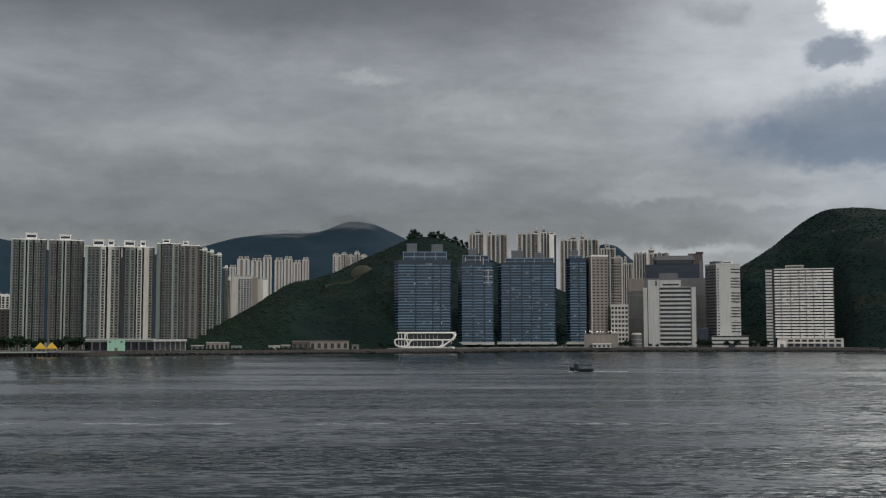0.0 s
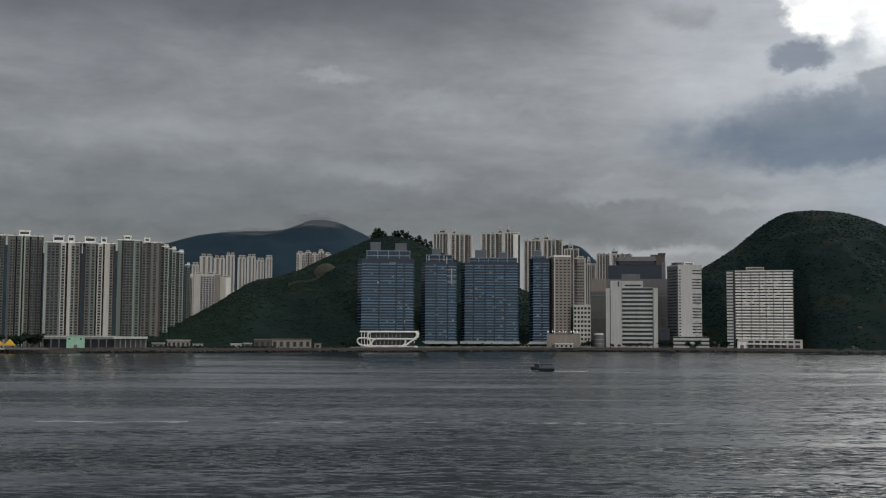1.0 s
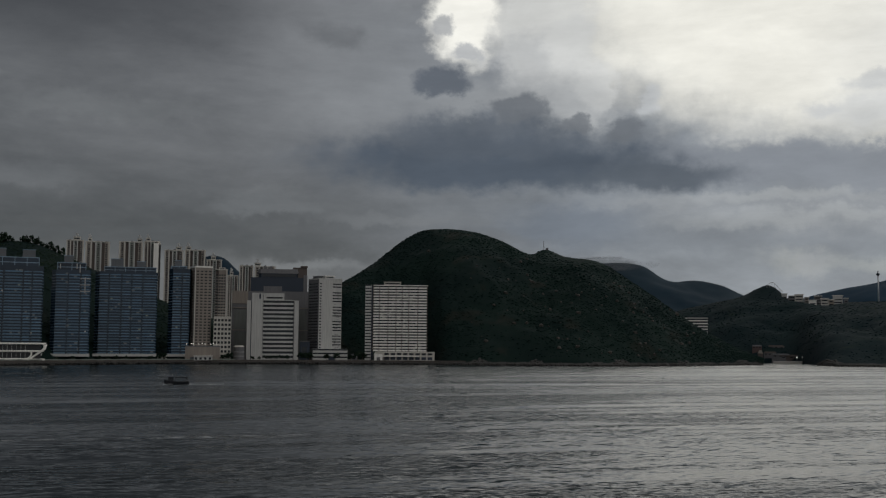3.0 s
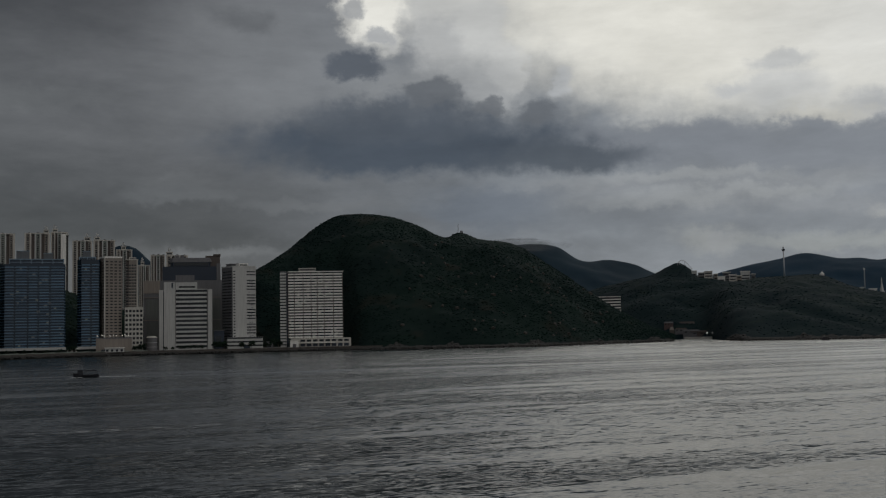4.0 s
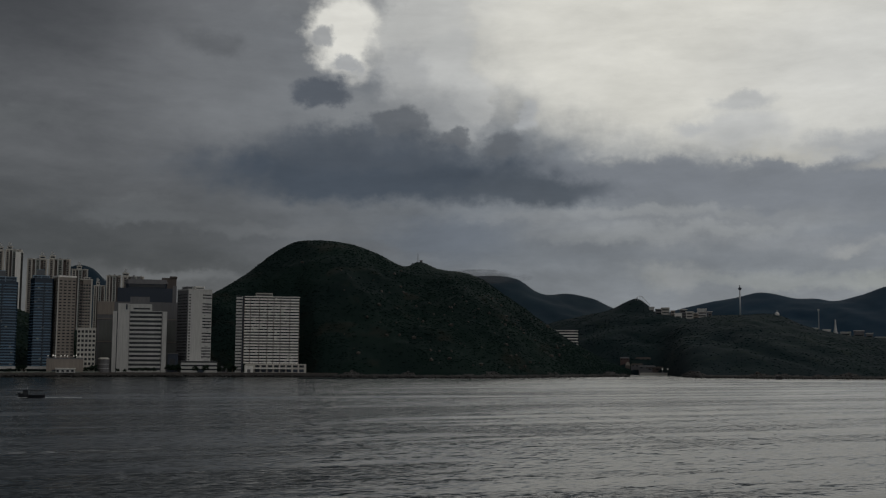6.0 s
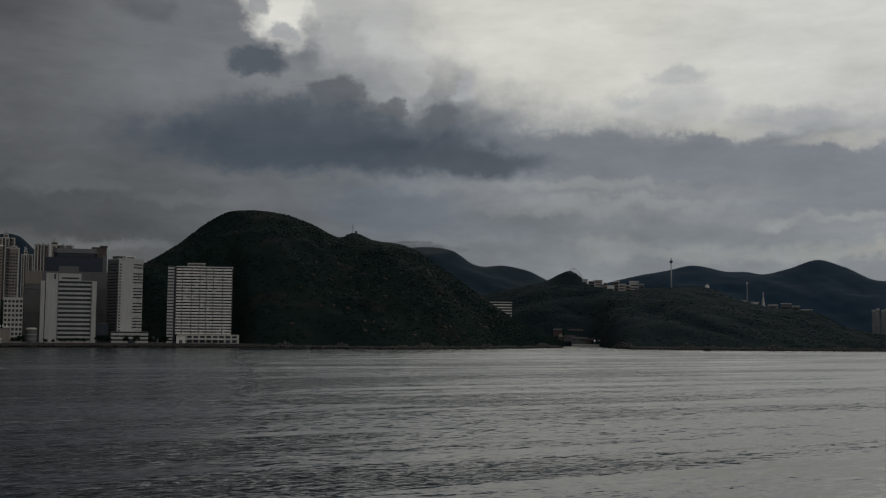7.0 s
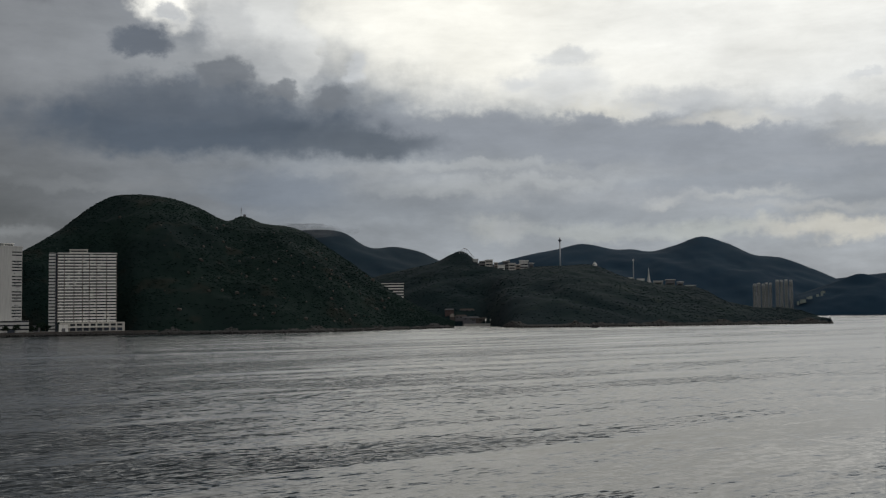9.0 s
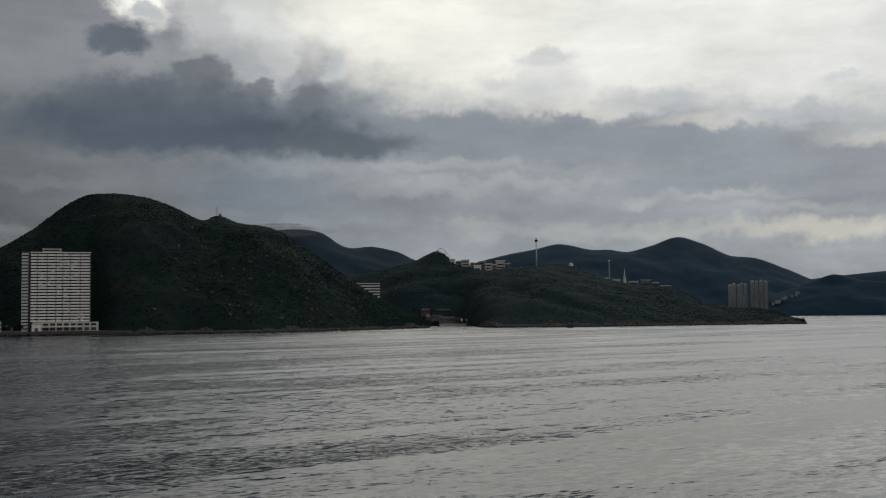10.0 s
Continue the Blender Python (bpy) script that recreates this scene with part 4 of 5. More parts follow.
for i in range(46):
    a0, a1 = -2.8 + i * 0.27, -2.8 + (i + 1) * 0.27 - 0.01
    p = [bear(a0, shore(a0) + 4.5), bear(a1, shore(a1) + 4.5), bear(a1, shore(a1) + 6), bear(a0, shore(a0) + 6)]
    part("kerb_stone", Solid().prism([q[:2] for q in p], 4.3, 5.6 + 0.2 * (i % 3)), MIST, promenade)

# white clubhouse with curved frames at the foot of the first glass tower
club, cw = stand("clubhouse", -2.50, 0.71, 1248, 4.5, "white clubhouse with sweeping curved frames and dark glass", "clubhouse")
part("glass_wall", Solid().box(-cw / 2 + 5, cw / 2 - 6, 2, 16, 0, 16), PANE, club)


def ring_frame(x0, x1, z0, z1, lean):
    """A rounded-off, slightly leaning loop of white frame."""
    r, pts = (z1 - z0) * 0.48, []
    for cx, cz, q0 in ((x1 - r, z1 - r, 90), (x0 + r, z1 - r, 180), (x0 + r, z0 + r, 270), (x1 - r, z0 + r, 360)):
        for k in range(6):
            q = radians(q0 - 90 + 18 * k)
            z = cz + r * math.sin(q)
            pts.append((cx + r * math.cos(q) + lean * (z - z0), -1.0, z))
    return Solid().tube(pts + pts[:1], 0.95, 8)


part("ring_frame", ring_frame(-cw / 2 + 12, cw / 2 - 4, 9.6, 17.4, 0.25), WHITE, club, smooth=True)
part("ring_frame", ring_frame(-cw / 2 + 16, cw / 2 - 17, 1.6, 9.6, 0.35), WHITE, club, smooth=True)
part("ring_frame", ring_frame(-cw / 2 + 3, -cw / 2 + 17, 2.4, 10.4, -0.3), WHITE, club, smooth=True)
part("roof_deck", Solid().prism([(-cw / 2 + 4, -1.0), (cw / 2 - 1, -1.0), (cw / 2 - 3, 18), (-cw / 2 + 4, 18)], 16.8, 18.4), WHITE, club)
part("middle_deck", Solid().prism([(-cw / 2 + 9, -0.6), (cw / 2 - 3, -0.6), (cw / 2 - 5, 17), (-cw / 2 + 9, 17)], 9.0, 10.2), WHITE, club)
part("ground_deck", Solid().prism([(-cw / 2 + 9, -2.5), (cw / 2 - 2, -2.5), (cw / 2 - 2, 17), (-cw / 2 + 9, 17)], 0, 1.9), WHITE, club)
part("swept_frame", Solid().tube([(cw / 2 - 1, -1, 16.5), (cw / 2 - 2, -1, 12), (cw / 2 - 8, -1, 8), (cw / 2 - 15, -1, 3), (cw / 2 - 19, -1, 1.5)], 0.95, 8), WHITE, club, smooth=True)
for i in range(7):
    part("mullion", Solid().box(-cw / 2 + 22 + i * 4.4, -cw / 2 + 22.4 + i * 4.4, 1.5, 2.0, 1.6, 16.6), PALE, club)
for i in range(4):
    part("column", Solid().tube([(-cw / 2 + 6 + i * 3.2, 1, 0), (-cw / 2 + 6 + i * 3.2, 1, 17)], 0.4, 8), WHITE, club)


def banded(ob, x0, x1, y, z0, z1, floors, mat, share=0.55, piers=(), pier_mat=None, out=0.5, depth=18.0):
    """A block with a solid band and a strip of windows at each storey, and upright piers."""
    part("core", Solid().box(x0, x1, y + out, y + depth, z0, z1), mat, ob)
    fh = (z1 - z0) / floors
    band = Solid().box(x0, x1, y, y + out, 0, fh * share).mesh("wall_band", mat)
    win = Solid()
    win.box(x0 + 0.1, x1 - 0.1, y + out - 0.25, y + out, fh * share, fh * 0.985)
    wm = win.mesh("window_strip", PANE)
    for f in range(floors):
        for me, nm in ((band, "wall_band"), (wm, "window_strip")):
            o = part(nm, me, None, ob)
            o.location = (0, 0, z0 + f * fh)
    for p in piers:
        part("pier", Solid().box(p - 0.40, p + 0.40, y - 0.12, y, z0, z1), pier_mat or mat, ob)


# white industrial block with many ribbon windows
D = 1395
ob, w = stand("industrial_block", 16.07, 19.23, D, 4.5, "large cream-white industrial block with dark ribbon windows", "industrial building")
h = up(D, 2.97) - 4.5
xs = [-w / 2 + w * (p - 145) / 355 for p in (190, 225, 275, 320, 355, 393, 445, 498)]
banded(ob, xs[0], w / 2, 0, 11, h, 23, WHITE, 0.53, xs, BROWN, out=0.8)
banded(ob, -w / 2, xs[0] - 2.4, 0.8, 0, h + 1.2, 25, PALE, 0.62, (), CREAM)
part("recess", Solid().box(xs[0] - 2.4, xs[0], 3.0, 18, 0, h), DARK, ob)
part("parapet", Solid().box(xs[0], w / 2 + 0.3, -0.3, 18.3, h, h + 1.0), WHITE, ob)
roof_house(ob, -w / 2 + w * 0.30, -w / 2 + w * 0.565, 3, 12, h + 1.0, 3.6, CREAM)
blind = Solid().box(0, 2.4, -0.05, 0.5, 0, 1.15).mesh("window_blind", PALE)
fh = (h - 11) / 23
brng = np.random.default_rng(17)
for i in range(64):
    o = part("window_blind", blind, None, ob)
    o.location = (float(brng.uniform(xs[0] + 1, w / 2 - 4)), 0.02, 11 + fh * (int(brng.integers(0, 23)) + 0.60))
    o.scale = (float(brng.uniform(0.4, 1.6)), 1, float(brng.uniform(0.5, 1.1)))
podium = part("podium", Solid().box(xs[0] + 3, w / 2 + 9, -6, 12, 0, 10.5), CREAM, ob, "cream loading-dock podium with dark openings")
for i in range(9):
    x = xs[0] + 7 + i * 7.6
    part("dock_opening", Solid().box(x, x + 5.6, -6.12, -6.0, 6.4, 9.0), PANE, podium)
    part("dock_opening", Solid().box(x, x + 5.6, -6.12, -6.0, 0.6, 4.2), DARK, podium)
part("canopy", Solid().box(xs[0] + 2, w / 2 - 10, -9.5, -6.1, 4.6, 5.4), WHITE, podium)
ob, w = stand("gatehouse", 16.55, 16.98, 1378, 4.5, "small white gatehouse in front of the industrial block", "gatehouse")
part("wall", Solid().box(-w / 2, w / 2, 0, 8, 0, 8.4), WHITE, ob)
part("roof", Solid().box(-w / 2 - 0.5, w / 2 + 0.5, -0.5, 8.5, 8.4, 9.0), CREAM, ob)
part("door", Solid().box(-2.0, 2.0, -0.1, 0, 0, 4.0), GREY, ob)

# white office tower turned a little; the shade on its side is painted grey
D = 1390
ob = thing("office_tower", bear(14.30, D, 4.5), -14.3 + 27, "white office tower with a windowed edge and a side painted grey for shade", "office tower")
h = up(D, 3.26) - 4.5
part("body", Solid().box(-15.5, 15.5, 0, 29, 0, h), PALE, ob)
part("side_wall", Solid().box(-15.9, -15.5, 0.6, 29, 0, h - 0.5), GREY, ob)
strip, edge, side = Solid(), Solid(), Solid()
strip.box(3.2, 14.9, -0.12, 0, 1.2, 2.6)
edge.box(-14.6, -12.2, -0.12, 0, 1.2, 2.6)
side.box(-16.02, -15.9, 2.2, 27, 1.2, 2.6)
me = [strip.mesh("window_strip", PANE), edge.mesh("corner_window", PANE), side.mesh("side_window_strip", PANE)]
n = int((h - 14) / 3.55)
for k in range(n):
    for m, nm in zip(me, ("window_strip", "corner_window", "side_window_strip")):
        if nm != "window_strip" or (k * 7) % 5:
            part(nm, m, None, ob).location = (0, 0, 13 + k * 3.55)
stain = Solid().box(0, 1.3, -0.5, 0, 0, 0.9).mesh("air_conditioner", GREY)
for i in range(40):
    o = part("air_conditioner", stain, None, ob)
    o.location = (float(brng.uniform(3.4, 13.5)), 0, 13 + 3.55 * int(brng.integers(0, n)) + float(brng.choice([0.1, 1.4])))
part("parapet", Solid().box(-16.2, 15.8, -0.3, 29.3, h, h + 1.2), PALE, ob)
roof_house(ob, -4, 8, 6, 16, h + 1.2, 3.0)
roof_house(ob, -14, -8, 6, 20, h + 1.2, 2.4, GREY)
ob, w = stand("podium_block", 13.45, 15.20, 1372, 4.5, "low white podium block with two rows of windows", "podium")
banded(ob, -w / 2, w / 2, 0, 0, 13.5, 3, PALE, 0.58, depth=20)
part("entrance", Solid().box(-2, 6, -0.2, 0, 0, 3.4), DARK, ob)

# white block with dark bands, blank wing and end pylons
D = 1375
ob = thing("banded_block", bear(11.435, D, 4.5), -11.435, "white block with dark window bands between plain pylons", "office building")
sx = lambda a: D * math.tan(radians(a - 11.435))
sh = lambda e: up(D, e) - 4.5
banded(ob, sx(10.95), sx(12.48), 1.5, 0, sh(2.16), 14, PALE, 0.46, depth=24)
part("pylon", Solid().box(sx(10.15), sx(10.34), 0, 20, 0, sh(2.15)), PALE, ob)
part("pylon", Solid().box(sx(12.50), sx(12.72), 0, 20, 0, sh(2.17)), PALE, ob)
part("blank_wing", Solid().box(sx(10.38), sx(10.93), 0.8, 24, 0, sh(2.54)), PALE, ob, "plain cream-white stair wing")
part("wing_slot", Solid().box(sx(10.34), sx(10.38), 3, 20, 0, sh(2.1)), DARK, ob)
part("wing_louvre", Solid().box(sx(10.74), sx(10.82), 0.6, 0.8, sh(2.24), sh(2.50)), DARK, ob)
part("upper_step", Solid().box(sx(10.95), sx(11.99), 4, 24, sh(2.16), sh(2.53)), PALE, ob)
part("step_windows", Solid().box(sx(11.1), sx(11.9), 3.85, 4, sh(2.26), sh(2.34)), PANE, ob)
part("tank_room", Solid().box(sx(10.94), sx(11.86), 7, 20, sh(2.53), sh(2.89)), GREY, ob)
part("roof_rim", Solid().box(sx(10.93), sx(12.5), 1.2, 24, sh(2.16), sh(2.19)), PALE, ob)
# grey blocks and the dark curved roof behind it
ob, w = stand("grey_block", 9.40, 13.20, 1450, 4.5, "wide grey concrete block with recessed dark panels", "office building")
hh = up(1450, 2.62) - 4.5
part("wall", Solid().box(-w / 2, w / 2, 0, 30, 0, hh), GREY, ob)
part("tan_panel", Solid().box(-w / 2, -w / 2 + 20, -0.4, 0, hh - 16, hh), TAN, ob)
for z0, z1 in ((6, 34), (38, 62)):
    part("dark_panel", Solid().box(-w / 2 + 3, -w / 2 + 18, -0.3, 0, z0, z1), SLATE, ob)
    part("dark_panel", Solid().box(w / 2 - 16, w / 2 - 2, -0.3, 0, z0, z1), SLATE, ob)
for z in (36, 64):
    part("string_course", Solid().box(-w / 2 - 0.3, w / 2 + 0.3, -0.7, 0, z, z + 0.8), TAN, ob)
ob, w = stand("curved_roof_block", 10.31, 13.13, 1500, 4.5, "dark blue-grey clad block with a curved stadium-like roof", "office building")
h0, h1 = up(1500, 3.31) - 4.5, up(1500, 3.74) - 4.5
part("cladding", Solid().box(-w / 2, w / 2 - 5, 0, 34, 0, h0), DARK, ob)
x0, x1 = w * -0.37, w * 0.36
part("drum", Solid().prism([(x0 + 4, -0.5), (x1 - 4, -0.5), (x1, 6), (x1, 26), (x1 - 4, 32), (x0 + 4, 32), (x0, 26), (x0, 6)], h0, h0 + 5.5), DARK, ob)
part("drum_rim", Solid().prism([(x0 + 2, -1.2), (x1 - 2, -1.2), (x1 + 1.5, 6), (x1 + 1.5, 26), (x1 - 2, 33), (x0 + 2, 33), (x0 - 1.5, 26), (x0 - 1.5, 6)], h0 + 5.5, h1, 0.93), GREY, ob)
part("drum_glass", Solid().box(x0 + 5, x1 - 5, -0.75, -0.5, h0 + 1.2, h0 + 4.6), PANE, ob)
part("corner_column", Solid().box(w / 2 - 5, w / 2, -0.5, 30, 0, up(1500, 3.45) - 4.5), GREY, ob)
part("corner_house", Solid().box(w / 2 - 19, w / 2 - 0.5, 2, 20, h0, up(1500, 3.84) - 4.5), BROWN, ob, "brown rooftop corner house")
part("corner_house_cap", Solid().box(w / 2 - 9, w / 2 + 0.3, 1, 18, up(1500, 3.84) - 4.5, up(1500, 3.92) - 4.5), BROWN, ob)
for x in (-w * 0.28, -w * 0.18):
    part("roof_plant", Solid().box(x, x + 4, 8, 14, h1, h1 + 4), GREY, ob)

# beige office towers
D = 1350
bz = lambda e: up(D, e) - 4.5
ob = thing("beige_tower", bear(7.98, D, 4.5), -7.98 + 16, "beige tiled office tower with small paired windows", "office tower")
wt = D * radians(1.05) * 0.80
part("body", Solid().box(-wt / 2, wt / 2, 0, 22, 0, bz(3.74)), TAN, ob)
part("parapet", Solid().box(-wt / 2 - 0.4, wt / 2 + 0.4, -0.4, 22.4, bz(3.74), bz(3.82)), WHITE, ob)
r = Solid().box(0.25 * wt / 4, 0.85 * wt / 4, -0.1, 0, 1.2, 2.5).mesh("window", PANE)
r2 = Solid().box(-wt / 2 - 0.1, -wt / 2, 0, 2.5, 1.2, 2.5).mesh("side_window", PANE)
for k in range(int(bz(3.72) / 3.5)):
    for i in range(4):
        part("window", r, None, ob).location = (-wt / 2 + wt * i / 4, 0, k * 3.5)
    for y in (3, 9):
        part("side_window", r2, None, ob).location = (0, y, k * 3.5)
part("white_edge", Solid().box(-0.7 - wt / 2, 0.5 - wt / 2, -0.6, 0.5, 0, bz(3.74)), CREAM, ob)
flats(8.56, 9.14, 1362, 4.5, up(1362, 3.64), [(0.7, -1.0, BROWN, 1), (1.8, 0.4, TAN, 3), (0.3, 0.8, CREAM, 0)], "beige tiled tower standing behind a lower wing", floor=3.5, roofs=((0.3, 0.8),), roof_h=1.6, cap=CREAM)
ob, w = stand("low_wing", 8.52, 9.38, 1345, 4.5, "cream office wing with a grid of large square windows", "office building")
hh = bz(1.32)
part("wall", Solid().box(-w / 2, w / 2, 0, 16, 0, hh), CREAM, ob)
pane = Solid().box(0.18 * w / 5, 0.84 * w / 5, -0.1, 0, 1.2, 4.0).mesh("window", PANE)
for k in range(int(hh / 5.2)):
    for i in range(5):
        part("window", pane, None, ob).location = (-w / 2 + w * i / 5, 0, 2 + k * 5.2)
ob, w = stand("terrace_podium", 7.17, 8.85, 1328, 4.5, "tan stone podium with a row of white lamps on its terrace", "podium")
part("wall", Solid().box(-w / 2, w / 2, 0, 14, 0, 15), TAN, ob)
part("base_opening", Solid().box(-w / 2 + 6, w / 2 - 8, -0.15, 0, 0, 3), DARK, ob)
part("terrace_rail", Solid().box(-w / 2, w / 2, -0.2, 0.2, 15, 16.2), GREY, ob)
for i in range(9):
    x = -w / 2 + 1.5 + i * w / 9 + 1.3 * math.sin(i * 2.3)
    post = part("lamp_post", Solid().tube([(x, 1, 15), (x, 1, 19)], 0.12, 6), STEEL, ob)
    part("globe", Solid().prism([(x + 0.5 * math.cos(q), 1 + 0.5 * math.sin(q)) for q in np.linspace(0, 5.5, 8)], 18.0 + 0.7 * (i % 3 == 1), 18.9 + 0.7 * (i % 3 == 1), 0.8), LAMP, post)
ob, w = stand("storage_tank", 9.52, 10.06, 1362, 4.5, "round grey storage tank beside the white block", "tank")
circle = [(w / 2 * math.cos(q), 6 + w / 2 * math.sin(q)) for q in np.linspace(0, 2 * math.pi, 21)[:-1]]
part("shell", Solid().prism(circle, 0, 15), GREY, ob)
part("lid", Solid().prism([(x * 1.03, 6 + (y - 6) * 1.03) for x, y in circle], 15, 17, 0.7), CREAM, ob)
for z in (4, 9):
    part("hoop", Solid().prism([(x * 1.02, 6 + (y - 6) * 1.02) for x, y in circle], z, z + 0.5), STEEL, ob)


# ---- trees ----
def tree(name, height, spread, seed, leaves, label, group):
    """A tapered trunk with forked limbs and a crown of many small clumps with gaps."""
    rng = np.random.default_rng(seed)
    ob = thing(name, (0, 0, 0), 0, label, "tree", group)
    trunk = Solid().tube([(0, 0, -0.5), (0.15, 0, height * 0.25), (0.1, 0.2, height * 0.5), (0.3, 0, height * 0.8)], [height * 0.035, height * 0.028, height * 0.02, height * 0.008], 7)
    centres = []
    for k in range(8):
        a, r, z = k * 2.4 + rng.random(), spread * (0.45 + 0.5 * rng.random()), height * (0.36 + 0.54 * rng.random())
        tip = (r * math.cos(a), r * math.sin(a), z)
        trunk.tube([(0.1, 0.1, height * (0.3 + 0.03 * k)), (tip[0] * 0.5, tip[1] * 0.5, z * 0.86), tip], [height * 0.014, height * 0.009, height * 0.004], 5)
        for q in range(16):
            p = np.array(tip) + rng.normal(0, 1, 3) * np.array([spread * 0.24, spread * 0.24, height * 0.09])
            centres.append(p)
    part("trunk", trunk, BARK, ob, smooth=True)
    crown = part("crown", clumps("crown", np.array(centres), spread * 0.22, rng, leaves, 0.75), None, ob)
    return ob


def plant(source, places, rng):
    for i, (p, k) in enumerate(places):
        m = Matrix.Translation(p) @ pose(0, 0, 0, 0, 0, float(rng.random() * 360))
        if i == 0:
            source.matrix_basis = m
            source.scale = (k, k, k)
        else:
            o = copy_thing(source, m)
            o.scale = (k, k, k)


def on_hill(hill, a, v):
    x, y, z = hill.at(np.array([float(a)]), np.array([float(v)]))
    return Vector((x[0], y[0], z[0]))


rng = np.random.default_rng(5)
crest_tree = tree("tree", 13.0, 5.0, 11, LEAVES, "dark broadleaf tree on the crest of the wooded hill", "trees on the hill crest")
plant(crest_tree, [(on_hill(HILL_GREEN, a, 0.985) - Vector((0, 0, 3.5 * k)), k) for a, k in ((-1.62, 0.8), (-1.36, 1.15), (-1.08, 0.7), (-0.55, 0.75), (-0.25, 0.95), (0.02, 0.7), (0.32, 0.65), (0.62, 0.95), (0.95, 0.85), (1.2, 0.9))], rng)
pine = tree("tree", 16.0, 3.6, 23, LEAVES, "tall thin dark tree on the crest of the wooded hill", "trees on the hill crest")
plant(pine, [(on_hill(HILL_GREEN, a, 0.985) - Vector((0, 0, 3.5 * k)), k) for a, k in ((-1.45, 1.0), (-0.45, 0.7), (0.12, 0.85), (0.75, 0.75))], rng)
quay_tree = tree("tree", 11.0, 5.0, 31, LEAVES, "dark green broadleaf tree beside the waterfront", "trees along the waterfront")
spots = [(-21.8, 1.35), (-21.3, 1.2), (-20.9, 1.1), (-20.5, 1.25), (-20.0, 1.0), (-19.6, 1.05), (-18.9, 0.95), (-18.5, 1.2), (-18.1, 1.1), (-17.8, 1.15), (-17.6, 0.9)]
plant(quay_tree, [(bear(a, shore(a) + 38, 4.3), k) for a, k in spots], rng)
small = tree("tree", 6.0, 2.6, 41, LEAVES, "small round street tree on the promenade", "street trees on the promenade")
spots = [(-3.1, 1.3), (-2.7, 1.1), (1.15, 0.7), (1.9, 0.8), (3.1, 0.8), (3.5, 0.7), (3.9, 0.85), (4.4, 0.8), (4.9, 0.7), (5.5, 0.8), (5.95, 1.2), (6.15, 1.3), (9.0, 1.0), (9.3, 1.4), (10.45, 0.8), (10.8, 0.7), (11.15, 0.9), (11.4, 0.95),
         (11.65, 0.9), (11.9, 1.0), (12.2, 0.95), (12.9, 1.5), (13.15, 1.6), (13.3, 1.3), (14.15, 1.3), (14.62, 1.5), (15.35, 1.1), (15.75, 1.9), (15.95, 1.6)]
plant(small, [(bear(a, shore(a) + (14 if a < 13 else 7), 4.3), k) for a, k in spots], rng)
hedge = [bear(a, shore(a) + 9 + 5 * rng.random(), 4.8) for a in rng.uniform(-12.5, -2.8, 420)]
tagged(new("shrubs", clumps("shrubs", np.array(hedge), 1.5, rng, LEAVES)), "low green shrubs along the waterfront road", "shrubs", kind="stuff")

# ---- waterfront things ----
pier = thing("pier", (0, 0, 0), 0, "low concrete pier on dark piles with a pale green edge", "pier")
for i in range(24):
    a0, a1 = -22.6 + i * 0.22, -22.6 + (i + 1) * 0.22
    d0 = 1142.0
    p = [bear(a0, d0), bear(a1, d0), bear(a1, d0 + 16), bear(a0, d0 + 16)]
    part("deck", Solid().prism([q[:2] for q in p], 3.6, 4.6), MINT if i < 15 else GREY, pier)
    q = bear(a0, d0 + 1.5)
    part("pile", Solid().tube([(q.x, q.y, -2), (q.x, q.y, 3.6)], 0.55, 8), QUAY, pier)
tent = thing("canopy", bear(-19.34, 1164, 4.5), 19.34, "bright yellow canvas canopy with two peaks beside the pier", "canopy")
for x in (-5.2, 5.2):
    ring = [(x - 5, 0), (x + 5, 0), (x + 5, 7), (x - 5, 7)]
    peak = part("canvas", Solid().prism(ring, 3.4, 8.6, 0.12), YELLOW, tent)
    for px, py in ring:
        part("pole", Solid().tube([(px * 0.98, py, 0), (px * 0.98, py, 3.5)], 0.16, 6), STEEL, peak)
part("valance", Solid().box(-10.4, 10.4, -0.3, 0.0, 2.4, 3.6), YELLOW, tent)
box = thing("kiosk", bear(-16.12, 1172, 4.5), 16.12, "pale green box-shaped pump house on the quay", "pump house")
part("wall", Solid().box(-8.5, 8.5, 0, 9, 0, 11.6), GREEN_PAINT, box)
part("roof", Solid().box(-9, 9, -0.5, 9.5, 11.6, 12.3), CREAM, box)
part("door", Solid().box(-1.6, 1.6, -0.1, 0, 0, 3.2), GREY, box)
for x in (-6, 5):
    part("vent", Solid().box(x - 1, x + 1, -0.1, 0, 8.2, 9.6), DARK, box)
deck = thing("estate_podium", bear(-16.0, 1196, 4.5), 16.0, "pale podium deck on columns under the estate towers", "podium")
part("slab", Solid().box(-35, 36, 0, 22, 8.6, 11.2), MIST, deck)
part("parapet", Solid().box(-35, 36, -0.4, 0, 10.6, 12.0), PALE, deck)
# The shade beneath the deck is painted as a dark wall behind the columns.
part("back_wall", Solid().box(-35, 36, 8, 9, 0, 8.6), DARK, deck)
for i in range(10):
    part("column", Solid().box(-34 + i * 7.6, -32.8 + i * 7.6, 0.5, 1.7, 0, 8.6), GREY, deck)
shed = thing("shed", bear(-13.55, 1182, 4.5), 13.55, "white flat-roofed open shed on thin columns", "shed")
part("roof", Solid().prism([(-17.5, -2), (16.5, -2), (16.5, 12), (-17.5, 12)], 9.2, 11.4, 0.985), PALE, shed)
part("back_wall", Solid().box(-16, 15, 9, 10, 0, 9.2), GREY, shed)
for i in range(7):
    part("column", Solid().box(-15.5 + i * 5, -15.0 + i * 5, -0.5, 0, 0, 9.2), STEEL, shed)


